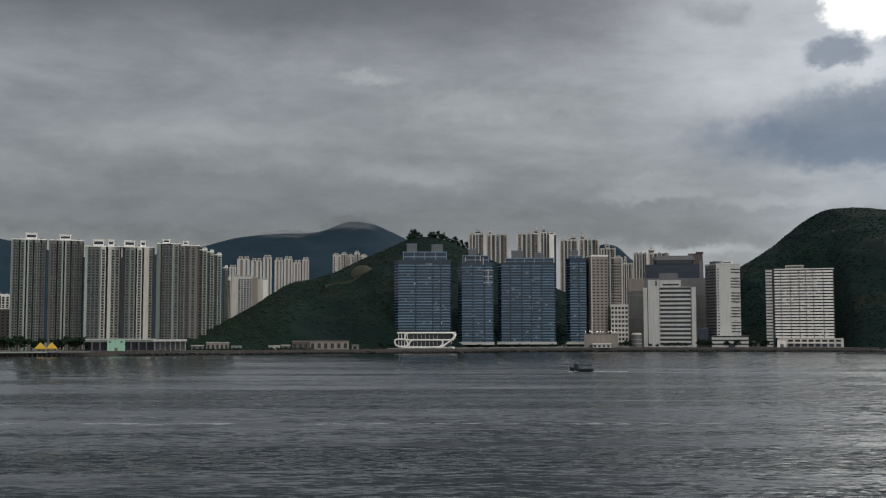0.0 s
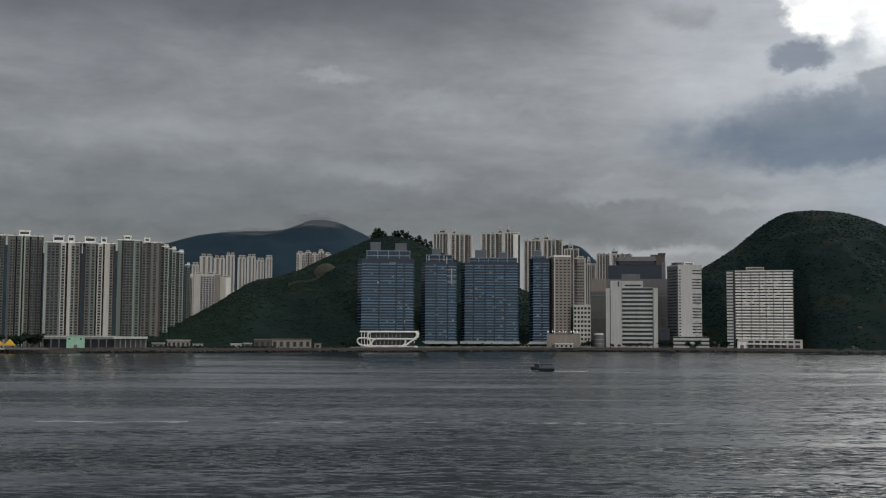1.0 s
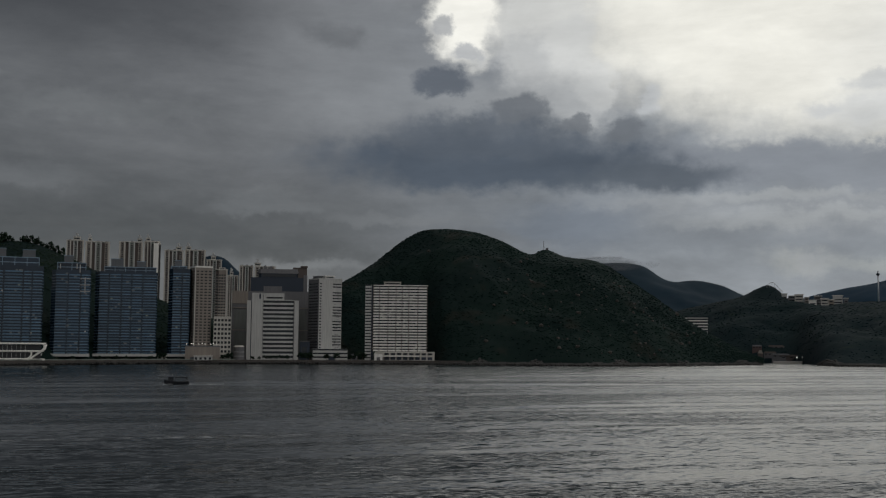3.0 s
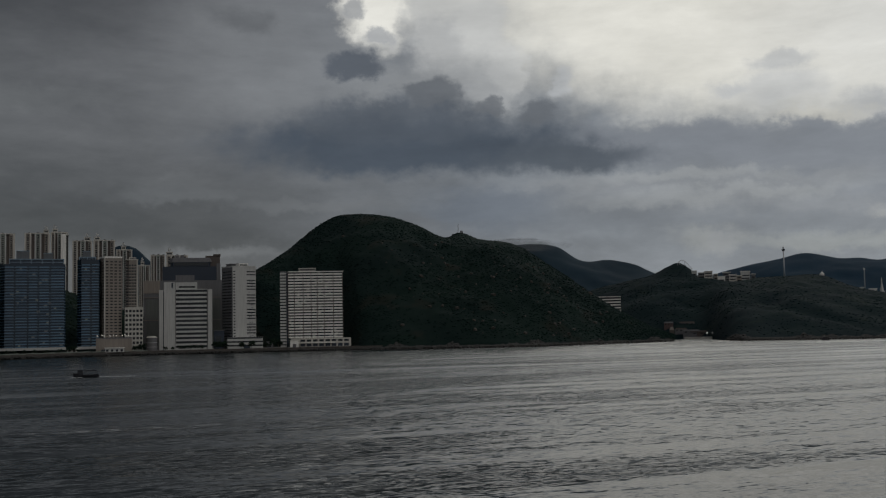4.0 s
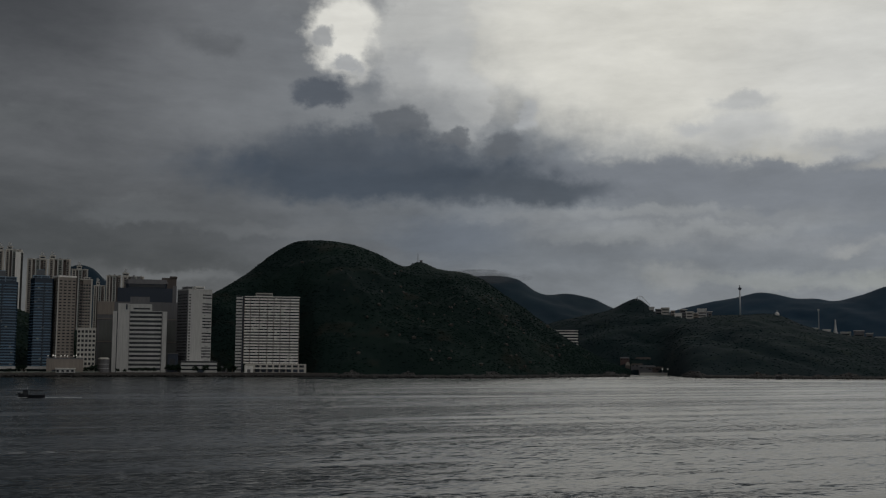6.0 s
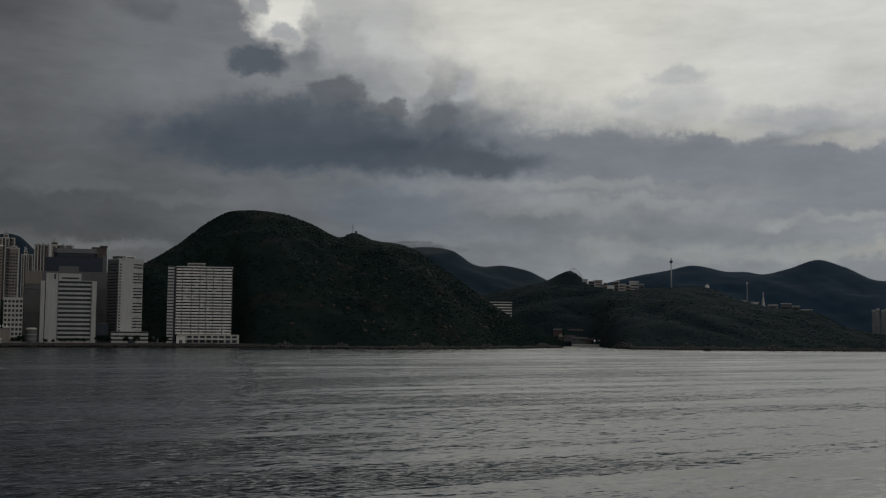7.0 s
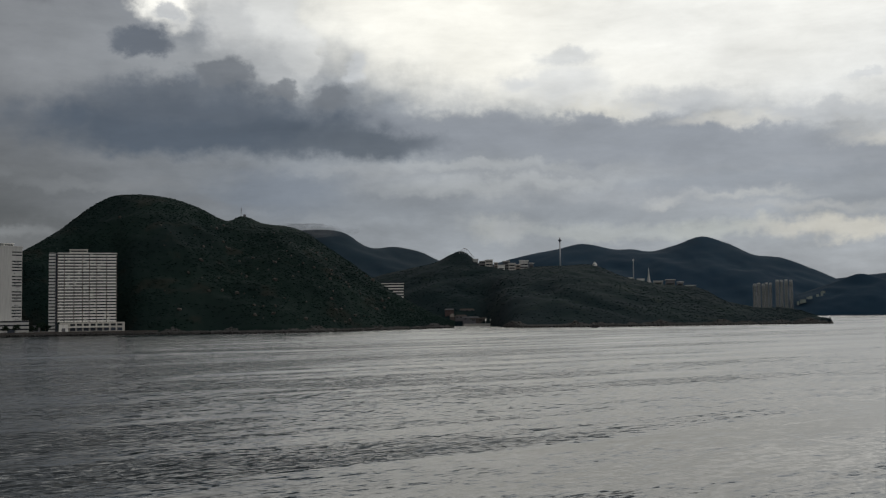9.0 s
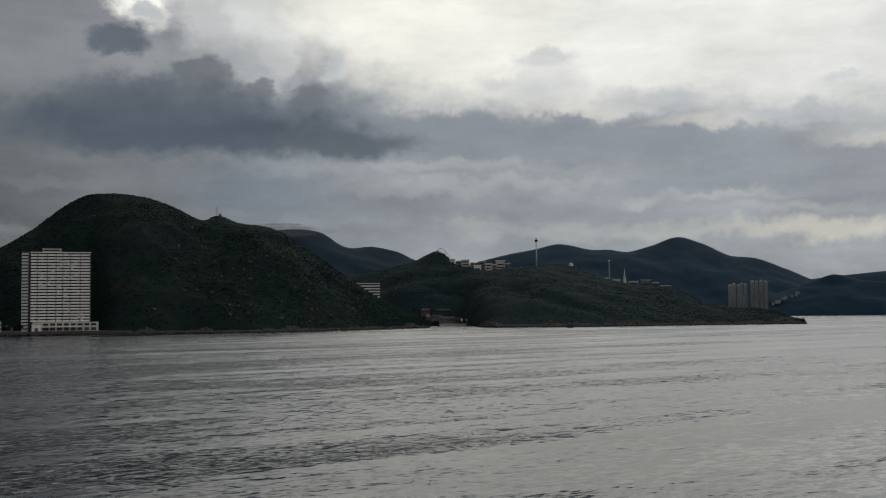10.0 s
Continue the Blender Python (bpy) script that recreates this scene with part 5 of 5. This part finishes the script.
def low_block(a0, a1, d, h, mat, label, openings, roof):
    ob, w = stand("low_building", a0, a1, d, 4.4, label, "low building", group="low buildings on the waterfront road")
    part("wall", Solid().box(-w / 2, w / 2, 0, 9, 0, h), mat, ob)
    part("roof", Solid().box(-w / 2 - 0.6, w / 2 + 0.6, -0.8, 9.6, h, h + 0.7), roof, ob)
    for i in range(openings):
        x = -w / 2 + w * (i + 0.2) / openings
        part("opening", Solid().box(x, x + w * 0.5 / openings, -0.1, 0, h * 0.15, h * 0.72), PANE, ob)


low_block(-12.55, -11.95, 1192, 4.5, GREY, "low grey concrete hut on the waterfront road", 2, CREAM)
low_block(-11.82, -10.72, 1192, 7.6, TAN, "low cream waterfront building with a flat roof", 5, PALE)
low_block(-10.6, -10.1, 1196, 4.0, PALE, "small white hut on the waterfront road", 2, GREY)
low_block(-8.75, -8.2, 1200, 3.8, PALE, "small white hut on the waterfront road", 2, CREAM)
low_block(-8.1, -7.7, 1202, 4.5, GREY, "low grey concrete hut on the waterfront road", 1, CREAM)
low_block(-7.59, -6.75, 1206, 8.6, BROWN, "brown waterfront building with dark openings", 3, TAN)
low_block(-6.72, -4.75, 1208, 9.2, TAN, "long tan-brown waterfront building with a flat roof", 6, BROWN)
low_block(-4.6, -4.25, 1212, 4.5, TAN, "small tan hut beside the long brown building", 1, GREY)
low_block(5.85, 6.3, 1325, 4.2, CREAM, "small cream kiosk on the promenade", 2, WHITE)
low_block(7.6, 8.5, 1318, 4.4, PALE, "low white promenade pavilion below the tan podium", 4, WHITE)
low_block(15.4, 15.7, 1380, 7.0, GREY, "small grey hut between the white buildings", 1, GREY)
low_block(12.8, 13.3, 1385, 22.0, DARK, "dark service block between the office buildings", 1, GREY)

# rounded grassy mound with a trodden ledge on the wooded hill
ea, ed = np.meshgrid(np.linspace(0, 2 * math.pi, 60), np.linspace(0, 1, 24), indexing="ij")
c = on_hill(HILL_GREEN, -4.02, 0.72)
mx, my = c.x + (14 + 2 * np.sin(ea * 2 + 1)) * ed * np.cos(ea), c.y + 11 * ed * np.sin(ea)
ez = 14 * np.sqrt(np.clip(1 - ed ** 2.2, 0, 1)) - 6 + 1.6 * rough(mx, my, 9, 4, 5)
tagged(new("earth_mound", sheet("earth_mound", mx, my, c.z + ez, EARTH)), "grassy brown earth mound on the wooded hill", "mound", kind="structure")
ledge = thing("footpath", (0, 0, 0), 0, "trodden bare-earth path along a ledge on the wooded hill", "path", kind="structure")
for i in range(9):
    p0, p1 = on_hill(HILL_GREEN, -5.9 + i * 0.2, 0.66 + 0.01 * math.sin(i)), on_hill(HILL_GREEN, -5.7 + i * 0.2, 0.66 + 0.01 * math.sin(i + 1))
    part("path_stretch", Solid().prism([(p0.x, p0.y - 3), (p1.x, p1.y - 3), (p1.x, p1.y + 3), (p0.x, p0.y + 3)], min(p0.z, p1.z) - 5, max(p0.z, p1.z) + 0.6), EARTH, ledge)


# ---- rocky shore of the hills ----
rocks = []
for hill, lo, hi, n in ((HILL_PEAK, 20.5, 35.8, 2600), (HILL_PARK, 38.4, 54.3, 2000)):
    for a in rng.uniform(lo, hi, n):
        p = on_hill(hill, a, 0.0)
        k = rng.random() ** 1.6
        d = math.hypot(p.x, p.y) - 3 + 20 * k
        rocks.append(bear(a, d, 0.2 + 6 * k * (0.3 + 0.9 * max(0.0, math.sin(a * 3.1) * math.sin(a * 1.3 + 1)))))
tagged(new("shore_rocks", clumps("shore_rocks", np.array(rocks), 2.2, rng, ROCK, 0.8)), "brown wave-washed rocks at the foot of the hills", "rocks", kind="stuff")
crags = [on_hill(HILL_PEAK, a, v) for a, v in zip(rng.normal(27.5, 3.2, 150), rng.uniform(0.06, 0.75, 150)) if 19 < a < 34]
tagged(new("crags", clumps("crags", np.array(crags), 2.0, rng, CRAG, 0.9)), "weathered brown rock outcrops on the steep hill", "rocks", kind="stuff")

# ---- the hilltop mast ----
mast = thing("radio_mast", on_hill(HILL_PEAK, 25.15, 1.0), -25.2, "thin steel lattice mast with a hut on the hilltop", "mast")
for x, y in ((-1, -1), (1, -1), (0, 1)):
    part("leg", Solid().tube([(x, y, -2), (x * 0.2, y * 0.2, 14)], 0.18, 6), STEEL, mast)
for z in (3, 6, 9, 12):
    part("brace", Solid().tube([(-1 + z * 0.06, -1 + z * 0.06, z), (1 - z * 0.06, -1 + z * 0.06, z + 1.4)], 0.1, 5), STEEL, mast)
part("hut", Solid().box(3, 7, -2, 3, -2, 3), GREY, mast)

# ---- hilltop park on the headland ----
def at_angle(a, d, e):
    return bear(a, d, up(d, e))


tower = thing("viewing_tower", at_angle(41.22, 2078, 2.05), -41.3, "slender viewing tower with a ring cabin near its top", "viewing tower")
th = 2078 * (math.tan(radians(3.63)) - math.tan(radians(2.05)))
part("shaft", Solid().tube([(0, 0, -12), (0, 0, th)], 1.1, 10), STEEL, tower, smooth=True)
part("cabin", Solid().tube([(0, 0, th - 7), (0, 0, th - 5.6), (0, 0, th - 3.6), (0, 0, th - 2.6)], [1.4, 3.0, 3.0, 1.4], 14), DARK, tower)
part("cap", Solid().tube([(0, 0, th), (0, 0, th + 1.5)], [1.5, 0.3], 10), STEEL, tower)
drop = thing("drop_tower", at_angle(44.88, 2000, 1.30), -45, "tall thin white ride tower on the headland", "ride tower")
th = 2000 * (math.tan(radians(2.41)) - math.tan(radians(1.30)))
part("shaft", Solid().box(-0.55, 0.55, -0.55, 0.55, -10, th), PALE, drop)
part("head", Solid().box(-1.6, 1.6, -1.6, 1.6, th, th + 2.0), WHITE, drop)
part("gondola_ring", Solid().tube([(0, 0, 4), (0, 0, 6)], 3.0, 12), CREAM, drop)
spire = thing("pavilion", at_angle(45.63, 1990, 1.18), -45.7, "white stepped pavilion with a pointed spire", "pavilion")
for k, (r, z) in enumerate(((6.4, 0), (3.4, 6), (2.2, 12), (1.1, 18))):
    part("tier", Solid().tube([(0, 0, z - (14 if k == 0 else 0)), (0, 0, z + 6)], [r, r * 0.66], 10), PALE, spire)
part("spire", Solid().tube([(0, 0, 24), (0, 0, 29)], [0.7, 0.1], 8), WHITE, spire)
dome = thing("pavilion", at_angle(42.96, 2050, 2.12), -43, "small white domed pavilion on the headland crest", "pavilion")
part("drum", Solid().tube([(0, 0, -8), (0, 0, 4)], 4.0, 12), WHITE, dome)
part("dome", Solid().tube([(0, 0, 4), (0, 0, 6), (0, 0, 7.6), (0, 0, 8.4)], [4.2, 3.6, 2.0, 0.3], 12), WHITE, dome, smooth=True)
part("finial", Solid().tube([(0, 0, 8.4), (0, 0, 11)], 0.2, 6), WHITE, dome)


def park_block(a0, a1, d, e0, e1, mat, label):
    ob, w = stand("park_building", a0 - 0.09, a1 - 0.09, d, up(d, e0), label, "park building", group="buildings of the hilltop park")
    h = up(d, e1) - up(d, e0)
    part("wall", Solid().box(-w / 2, w / 2, 0, 14, -14, h), mat, ob)
    part("roof", Solid().box(-w / 2 - 0.8, w / 2 + 0.8, -0.8, 14.8, h, h + 0.9), WHITE, ob)
    for k in range(max(1, int(h / 5))):
        part("window_band", Solid().box(-w / 2 + 1.5, w / 2 - 1.5, -0.1, 0, 1.5 + k * 5, 3.6 + k * 5), PANE, ob)


LB = "pale low park building on the headland crest"
for a0, a1, d, e0, e1, m in ((36.90, 37.15, 2120, 2.36, 2.60, PALE), (37.20, 37.55, 2095, 2.22, 2.50, GREY), (37.50, 37.90, 2075, 2.12, 2.56, CREAM), (37.95, 38.15, 2065, 2.0, 2.42, TAN), (38.15, 38.50, 2045, 1.90, 2.28, WHITE),
                             (38.40, 38.75, 2080, 2.05, 2.48, GREY), (38.70, 39.05, 2045, 1.92, 2.36, CREAM), (39.05, 39.30, 2060, 2.0, 2.30, TAN), (39.25, 39.70, 2075, 2.10, 2.50, PALE), (39.75, 39.95, 2085, 2.15, 2.36, GREY), (44.5, 44.9, 2000, 1.30, 1.55, WHITE), (45.15, 45.5, 1990, 1.25, 1.48, WHITE),
                             (45.95, 46.4, 1975, 1.05, 1.36, CREAM), (46.55, 47.0, 1965, 1.0, 1.42, GREY), (47.1, 47.4, 1950, 0.95, 1.30, GREY), (47.5, 48.0, 1935, 0.9, 1.12, GREY)):
    park_block(a0, a1, d, e0, e1, m, LB)
coaster = thing("roller_coaster", at_angle(36.41, 2160, 2.9), -36.5, "steel roller coaster track arching over the hilltop", "roller coaster")
track = [(x + 2, 0, 5 + 5 * math.cos((x + 4) / 6.0) - 0.02 * (x + 4) ** 2) for x in np.linspace(-13, 15, 26)]
for y in (-0.8, 0.8):
    part("rail", Solid().tube([(x, y, z) for x, _, z in track], 0.35, 6), CREAM, coaster, smooth=True)
for x, _, z in track[::4]:
    part("support", Solid().tube([(x, 0, -16), (x, 0, z)], 0.3, 6), STEEL, coaster)

# white hotel half hidden behind the steep hill
ob, w = stand("hotel", 31.54, 33.27, 1960, up(1960, 0.30), "white hotel with dark balcony bands beyond the hill", "hotel")
hh = up(1960, 1.40) - up(1960, 0.30)
banded(ob, -w / 2, w / 2, 0, -20, hh, 12, WHITE, 0.42, depth=16)
part("roof", Solid().box(-w / 2 - 0.6, w / 2 + 0.6, -1, 17, hh, hh + 1.2), WHITE, ob)

# cove between the hills: beach wall and low buildings
cove = thing("beach_wall", bear(37.6, 1742, 0), -37.6, "pale sea wall at the head of the cove", "sea wall")
part("wall", Solid().box(-38, 30, 0, 3, -2, 3.2), CREAM, cove)
part("coping", Solid().box(-38.4, 30.4, -0.4, 3.4, 3.2, 3.7), WHITE, cove)
for i, (a, d, z, h, w, m) in enumerate(((36.2, 1800, 12, 3.2, 18, GREY), (36.7, 1790, 9, 3.4, 26, GREY), (37.2, 1790, 7, 3.6, 34, BROWN), (37.9, 1785, 6, 3.8, 30, GREY), (38.2, 1780, 5, 3, 16, BROWN), (35.6, 1830, 22, 3.4, 14, RED), (36.5, 1840, 22, 3, 24, GREY), (37.5, 1850, 20, 3, 30, GREY))):
    ob = thing("cove_house", bear(a, d, z), -a, "low house on the slope of the cove", "house", "houses round the cove")
    part("wall", Solid().box(-w / 2, w / 2, 0, 10, -10, h), m, ob)
    part("roof", Solid().prism([(-w / 2 - 0.8, -0.8), (w / 2 + 0.8, -0.8), (w / 2 + 0.8, 10.8), (-w / 2 - 0.8, 10.8)], h, h + 2.2, 0.8), GREY if i % 2 else BROWN, ob)
    for k in range(3):
        part("window", Solid().box(-w / 2 + w * (k + 0.3) / 3, -w / 2 + w * (k + 0.7) / 3, -0.1, 0, h * 0.35, h * 0.75), PANE, ob)
for a in (37.45, 37.72):
    lamp = thing("street_lamp", bear(a, 1750, 0), -a, "lit street lamp on the beach wall", "street lamp", "lamps on the beach wall")
    part("pole", Solid().tube([(0, 1, 3), (0, 1, 9)], 0.15, 6), STEEL, lamp)
    part("lantern", Solid().tube([(0, 1, 8.6), (0, 1, 10.2)], 0.8, 8), LAMP, lamp)
sign = thing("tent", bear(35.75, 1790, 14), -35.75, "small tan canopy on the slope above the cove", "canopy")
part("canvas", Solid().prism([(-4, 0), (4, 0), (4, 6), (-4, 6)], 0.5, 5.5, 0.4), TAN, sign)
part("frame", Solid().box(-3.8, 3.8, 0.4, 5.6, -8, 0.5), BROWN, sign)

# distant tower blocks across the bay
for i, (a, wd, e) in enumerate(((50.84, 0.16, 1.10), (51.03, 0.16, 1.16), (51.24, 0.15, 1.10), (51.40, 0.14, 1.17), (51.58, 0.13, 1.14), (51.90, 0.16, 1.28), (52.10, 0.14, 1.26), (52.32, 0.16, 1.30), (52.54, 0.16, 1.26))):
    flats(a - 0.22 - wd / 2, a - 0.22 + wd / 2, 3440, 6, up(3440, e), [(1.0, 0.6, PALE, 1), (0.7, -1.0, MIST, 0), (1.0, 0.6, PALE, 1)], "distant pale tower block at the water across the bay", roofs=((0.2, 0.8),), roof_h=1.5, group="distant tower blocks across the bay")
for a, e in ((50.0, 0.24), (50.45, 0.20), (52.85, 0.36), (53.0, 0.44), (53.12, 0.46), (53.34, 0.58), (53.44, 0.62), (53.75, 0.70), (53.95, 0.80), (54.02, 0.86)):
    ob = thing("far_house", at_angle(a - 0.22, 3400 if a < 52 else 3480, e - 0.12), -a, "distant pale house on the far hillside", "house", "distant houses across the bay")
    ob.scale = (0.5 + 0.5 * math.sin(a * 17) ** 2, 1, 0.35 + 0.3 * math.cos(a * 23) ** 2)
    part("wall", Solid().box(-6, 6, 0, 12, -14, 2.5), MINT, ob)
    part("roof", Solid().prism([(-6.6, -0.6), (6.6, -0.6), (6.6, 12.6), (-6.6, 12.6)], 2.5, 4, 0.85), MIST, ob)
beacon = thing("beacon", bear(54.22, 1722, 1), -54.2, "small navigation beacon on the rocky tip", "beacon")
part("base", Solid().tube([(0, 0, -2), (0, 0, 2)], 1.4, 8), QUAY, beacon)
part("post", Solid().tube([(0, 0, 2), (0, 0, 9)], 0.5, 8), DARK, beacon)
part("lantern", Solid().tube([(0, 0, 9), (0, 0, 10.5)], [0.9, 0.6], 8), WHITE, beacon)


# ---- boats ----
def boat(name, place, turn, length, label):
    """A wooden work boat: lofted hull, wheelhouse forward, awning aft, mast and rails. The bow points to -x."""
    ob = thing(name, place, turn, label, "boat")
    st = [(-0.50, 0.02, 2.7), (-0.42, 0.55, 2.3), (-0.28, 0.92, 1.9), (-0.05, 1.0, 1.55), (0.20, 1.0, 1.5), (0.40, 0.92, 1.6), (0.50, 0.80, 1.7)]
    hull = Solid()
    half = length * 0.14
    for t, b, z in st:
        x = t * length
        hull.v += [(x, -half * b, z), (x + 0.2, -half * b * 0.8, 0.2), (x + 0.5, 0, -0.7), (x + 0.2, half * b * 0.8, 0.2), (x, half * b, z), (x, half * b * 0.9, z - 0.35), (x, -half * b * 0.9, z - 0.35)]
    for i in range(len(st) - 1):
        for k in range(7):
            hull.f.append((i * 7 + k, i * 7 + (k + 1) % 7, i * 7 + 7 + (k + 1) % 7, i * 7 + 7 + k))
    hull.f += [tuple(range(6, -1, -1)), tuple(range(len(st) * 7 - 7, len(st) * 7))]
    part("hull", hull, HULL, ob)
    part("rub_rail", Solid().box(-length * 0.36, length * 0.48, -half * 1.04, -half * 0.98, 1.1, 1.25), HULL, ob)
    house = part("wheelhouse", Solid().prism([(-length * 0.34, -half * 0.62), (-length * 0.12, -half * 0.62), (-length * 0.12, half * 0.62), (-length * 0.34, half * 0.62)], 0.8, 4.2, 0.94), HULL, ob)
    part("house_roof", Solid().box(-length * 0.37, -length * 0.09, -half * 0.72, half * 0.72, 4.2, 4.5), DARK, house)
    for k in range(3):
        x = -length * 0.32 + k * length * 0.065
        part("window", Solid().box(x, x + length * 0.05, -half * 0.64, -half * 0.58, 3.0, 3.7), PANE, house)
    awning = part("awning", Solid().box(-length * 0.06, length * 0.42, -half * 0.8, half * 0.8, 3.5, 4.15), HULL, ob)
    for x in (-0.04, 0.18, 0.40):
        for y in (-0.75, 0.75):
            part("post", Solid().tube([(x * length, y * half, 0.8), (x * length, y * half, 3.6)], 0.12, 6), HULL, awning)
    mast = part("mast", Solid().tube([(-length * 0.16, 0, 4.3), (-length * 0.16, 0, 6.4)], 0.08, 6), STEEL, ob)
    part("yard", Solid().tube([(-length * 0.16, -0.9, 5.8), (-length * 0.16, 0.9, 5.8)], 0.05, 5), STEEL, mast)
    return ob


bp = bear(6.72, 676)
boat("fishing_boat", bp, -6.7, 14.0, "dark wooden work boat under way with an awning aft")
boat("small_boat", bear(43.0, 1478), -43, 8.0, "tiny dark boat far out on the water")
wake = []
for k in range(230):
    x = 6.5 + 20 * rng.random() ** 2.2
    y = rng.normal(0, 0.5 + 0.03 * x)
    wake.append(bp + Matrix.Rotation(radians(-6.7), 3, "Z") @ Vector((x, y, -0.1)))
for k in range(50):
    x = -7.5 + 5 * rng.random()
    wake.append(bp + Matrix.Rotation(radians(-6.7), 3, "Z") @ Vector((x, -2.1 - 0.08 * (x + 7) + rng.normal(0, 0.2), -0.05)))
tagged(new("wake", clumps("wake", np.array(wake), 0.42, rng, FOAM, 0.35)), "thin white foam wake behind the boat", "wake", kind="stuff")
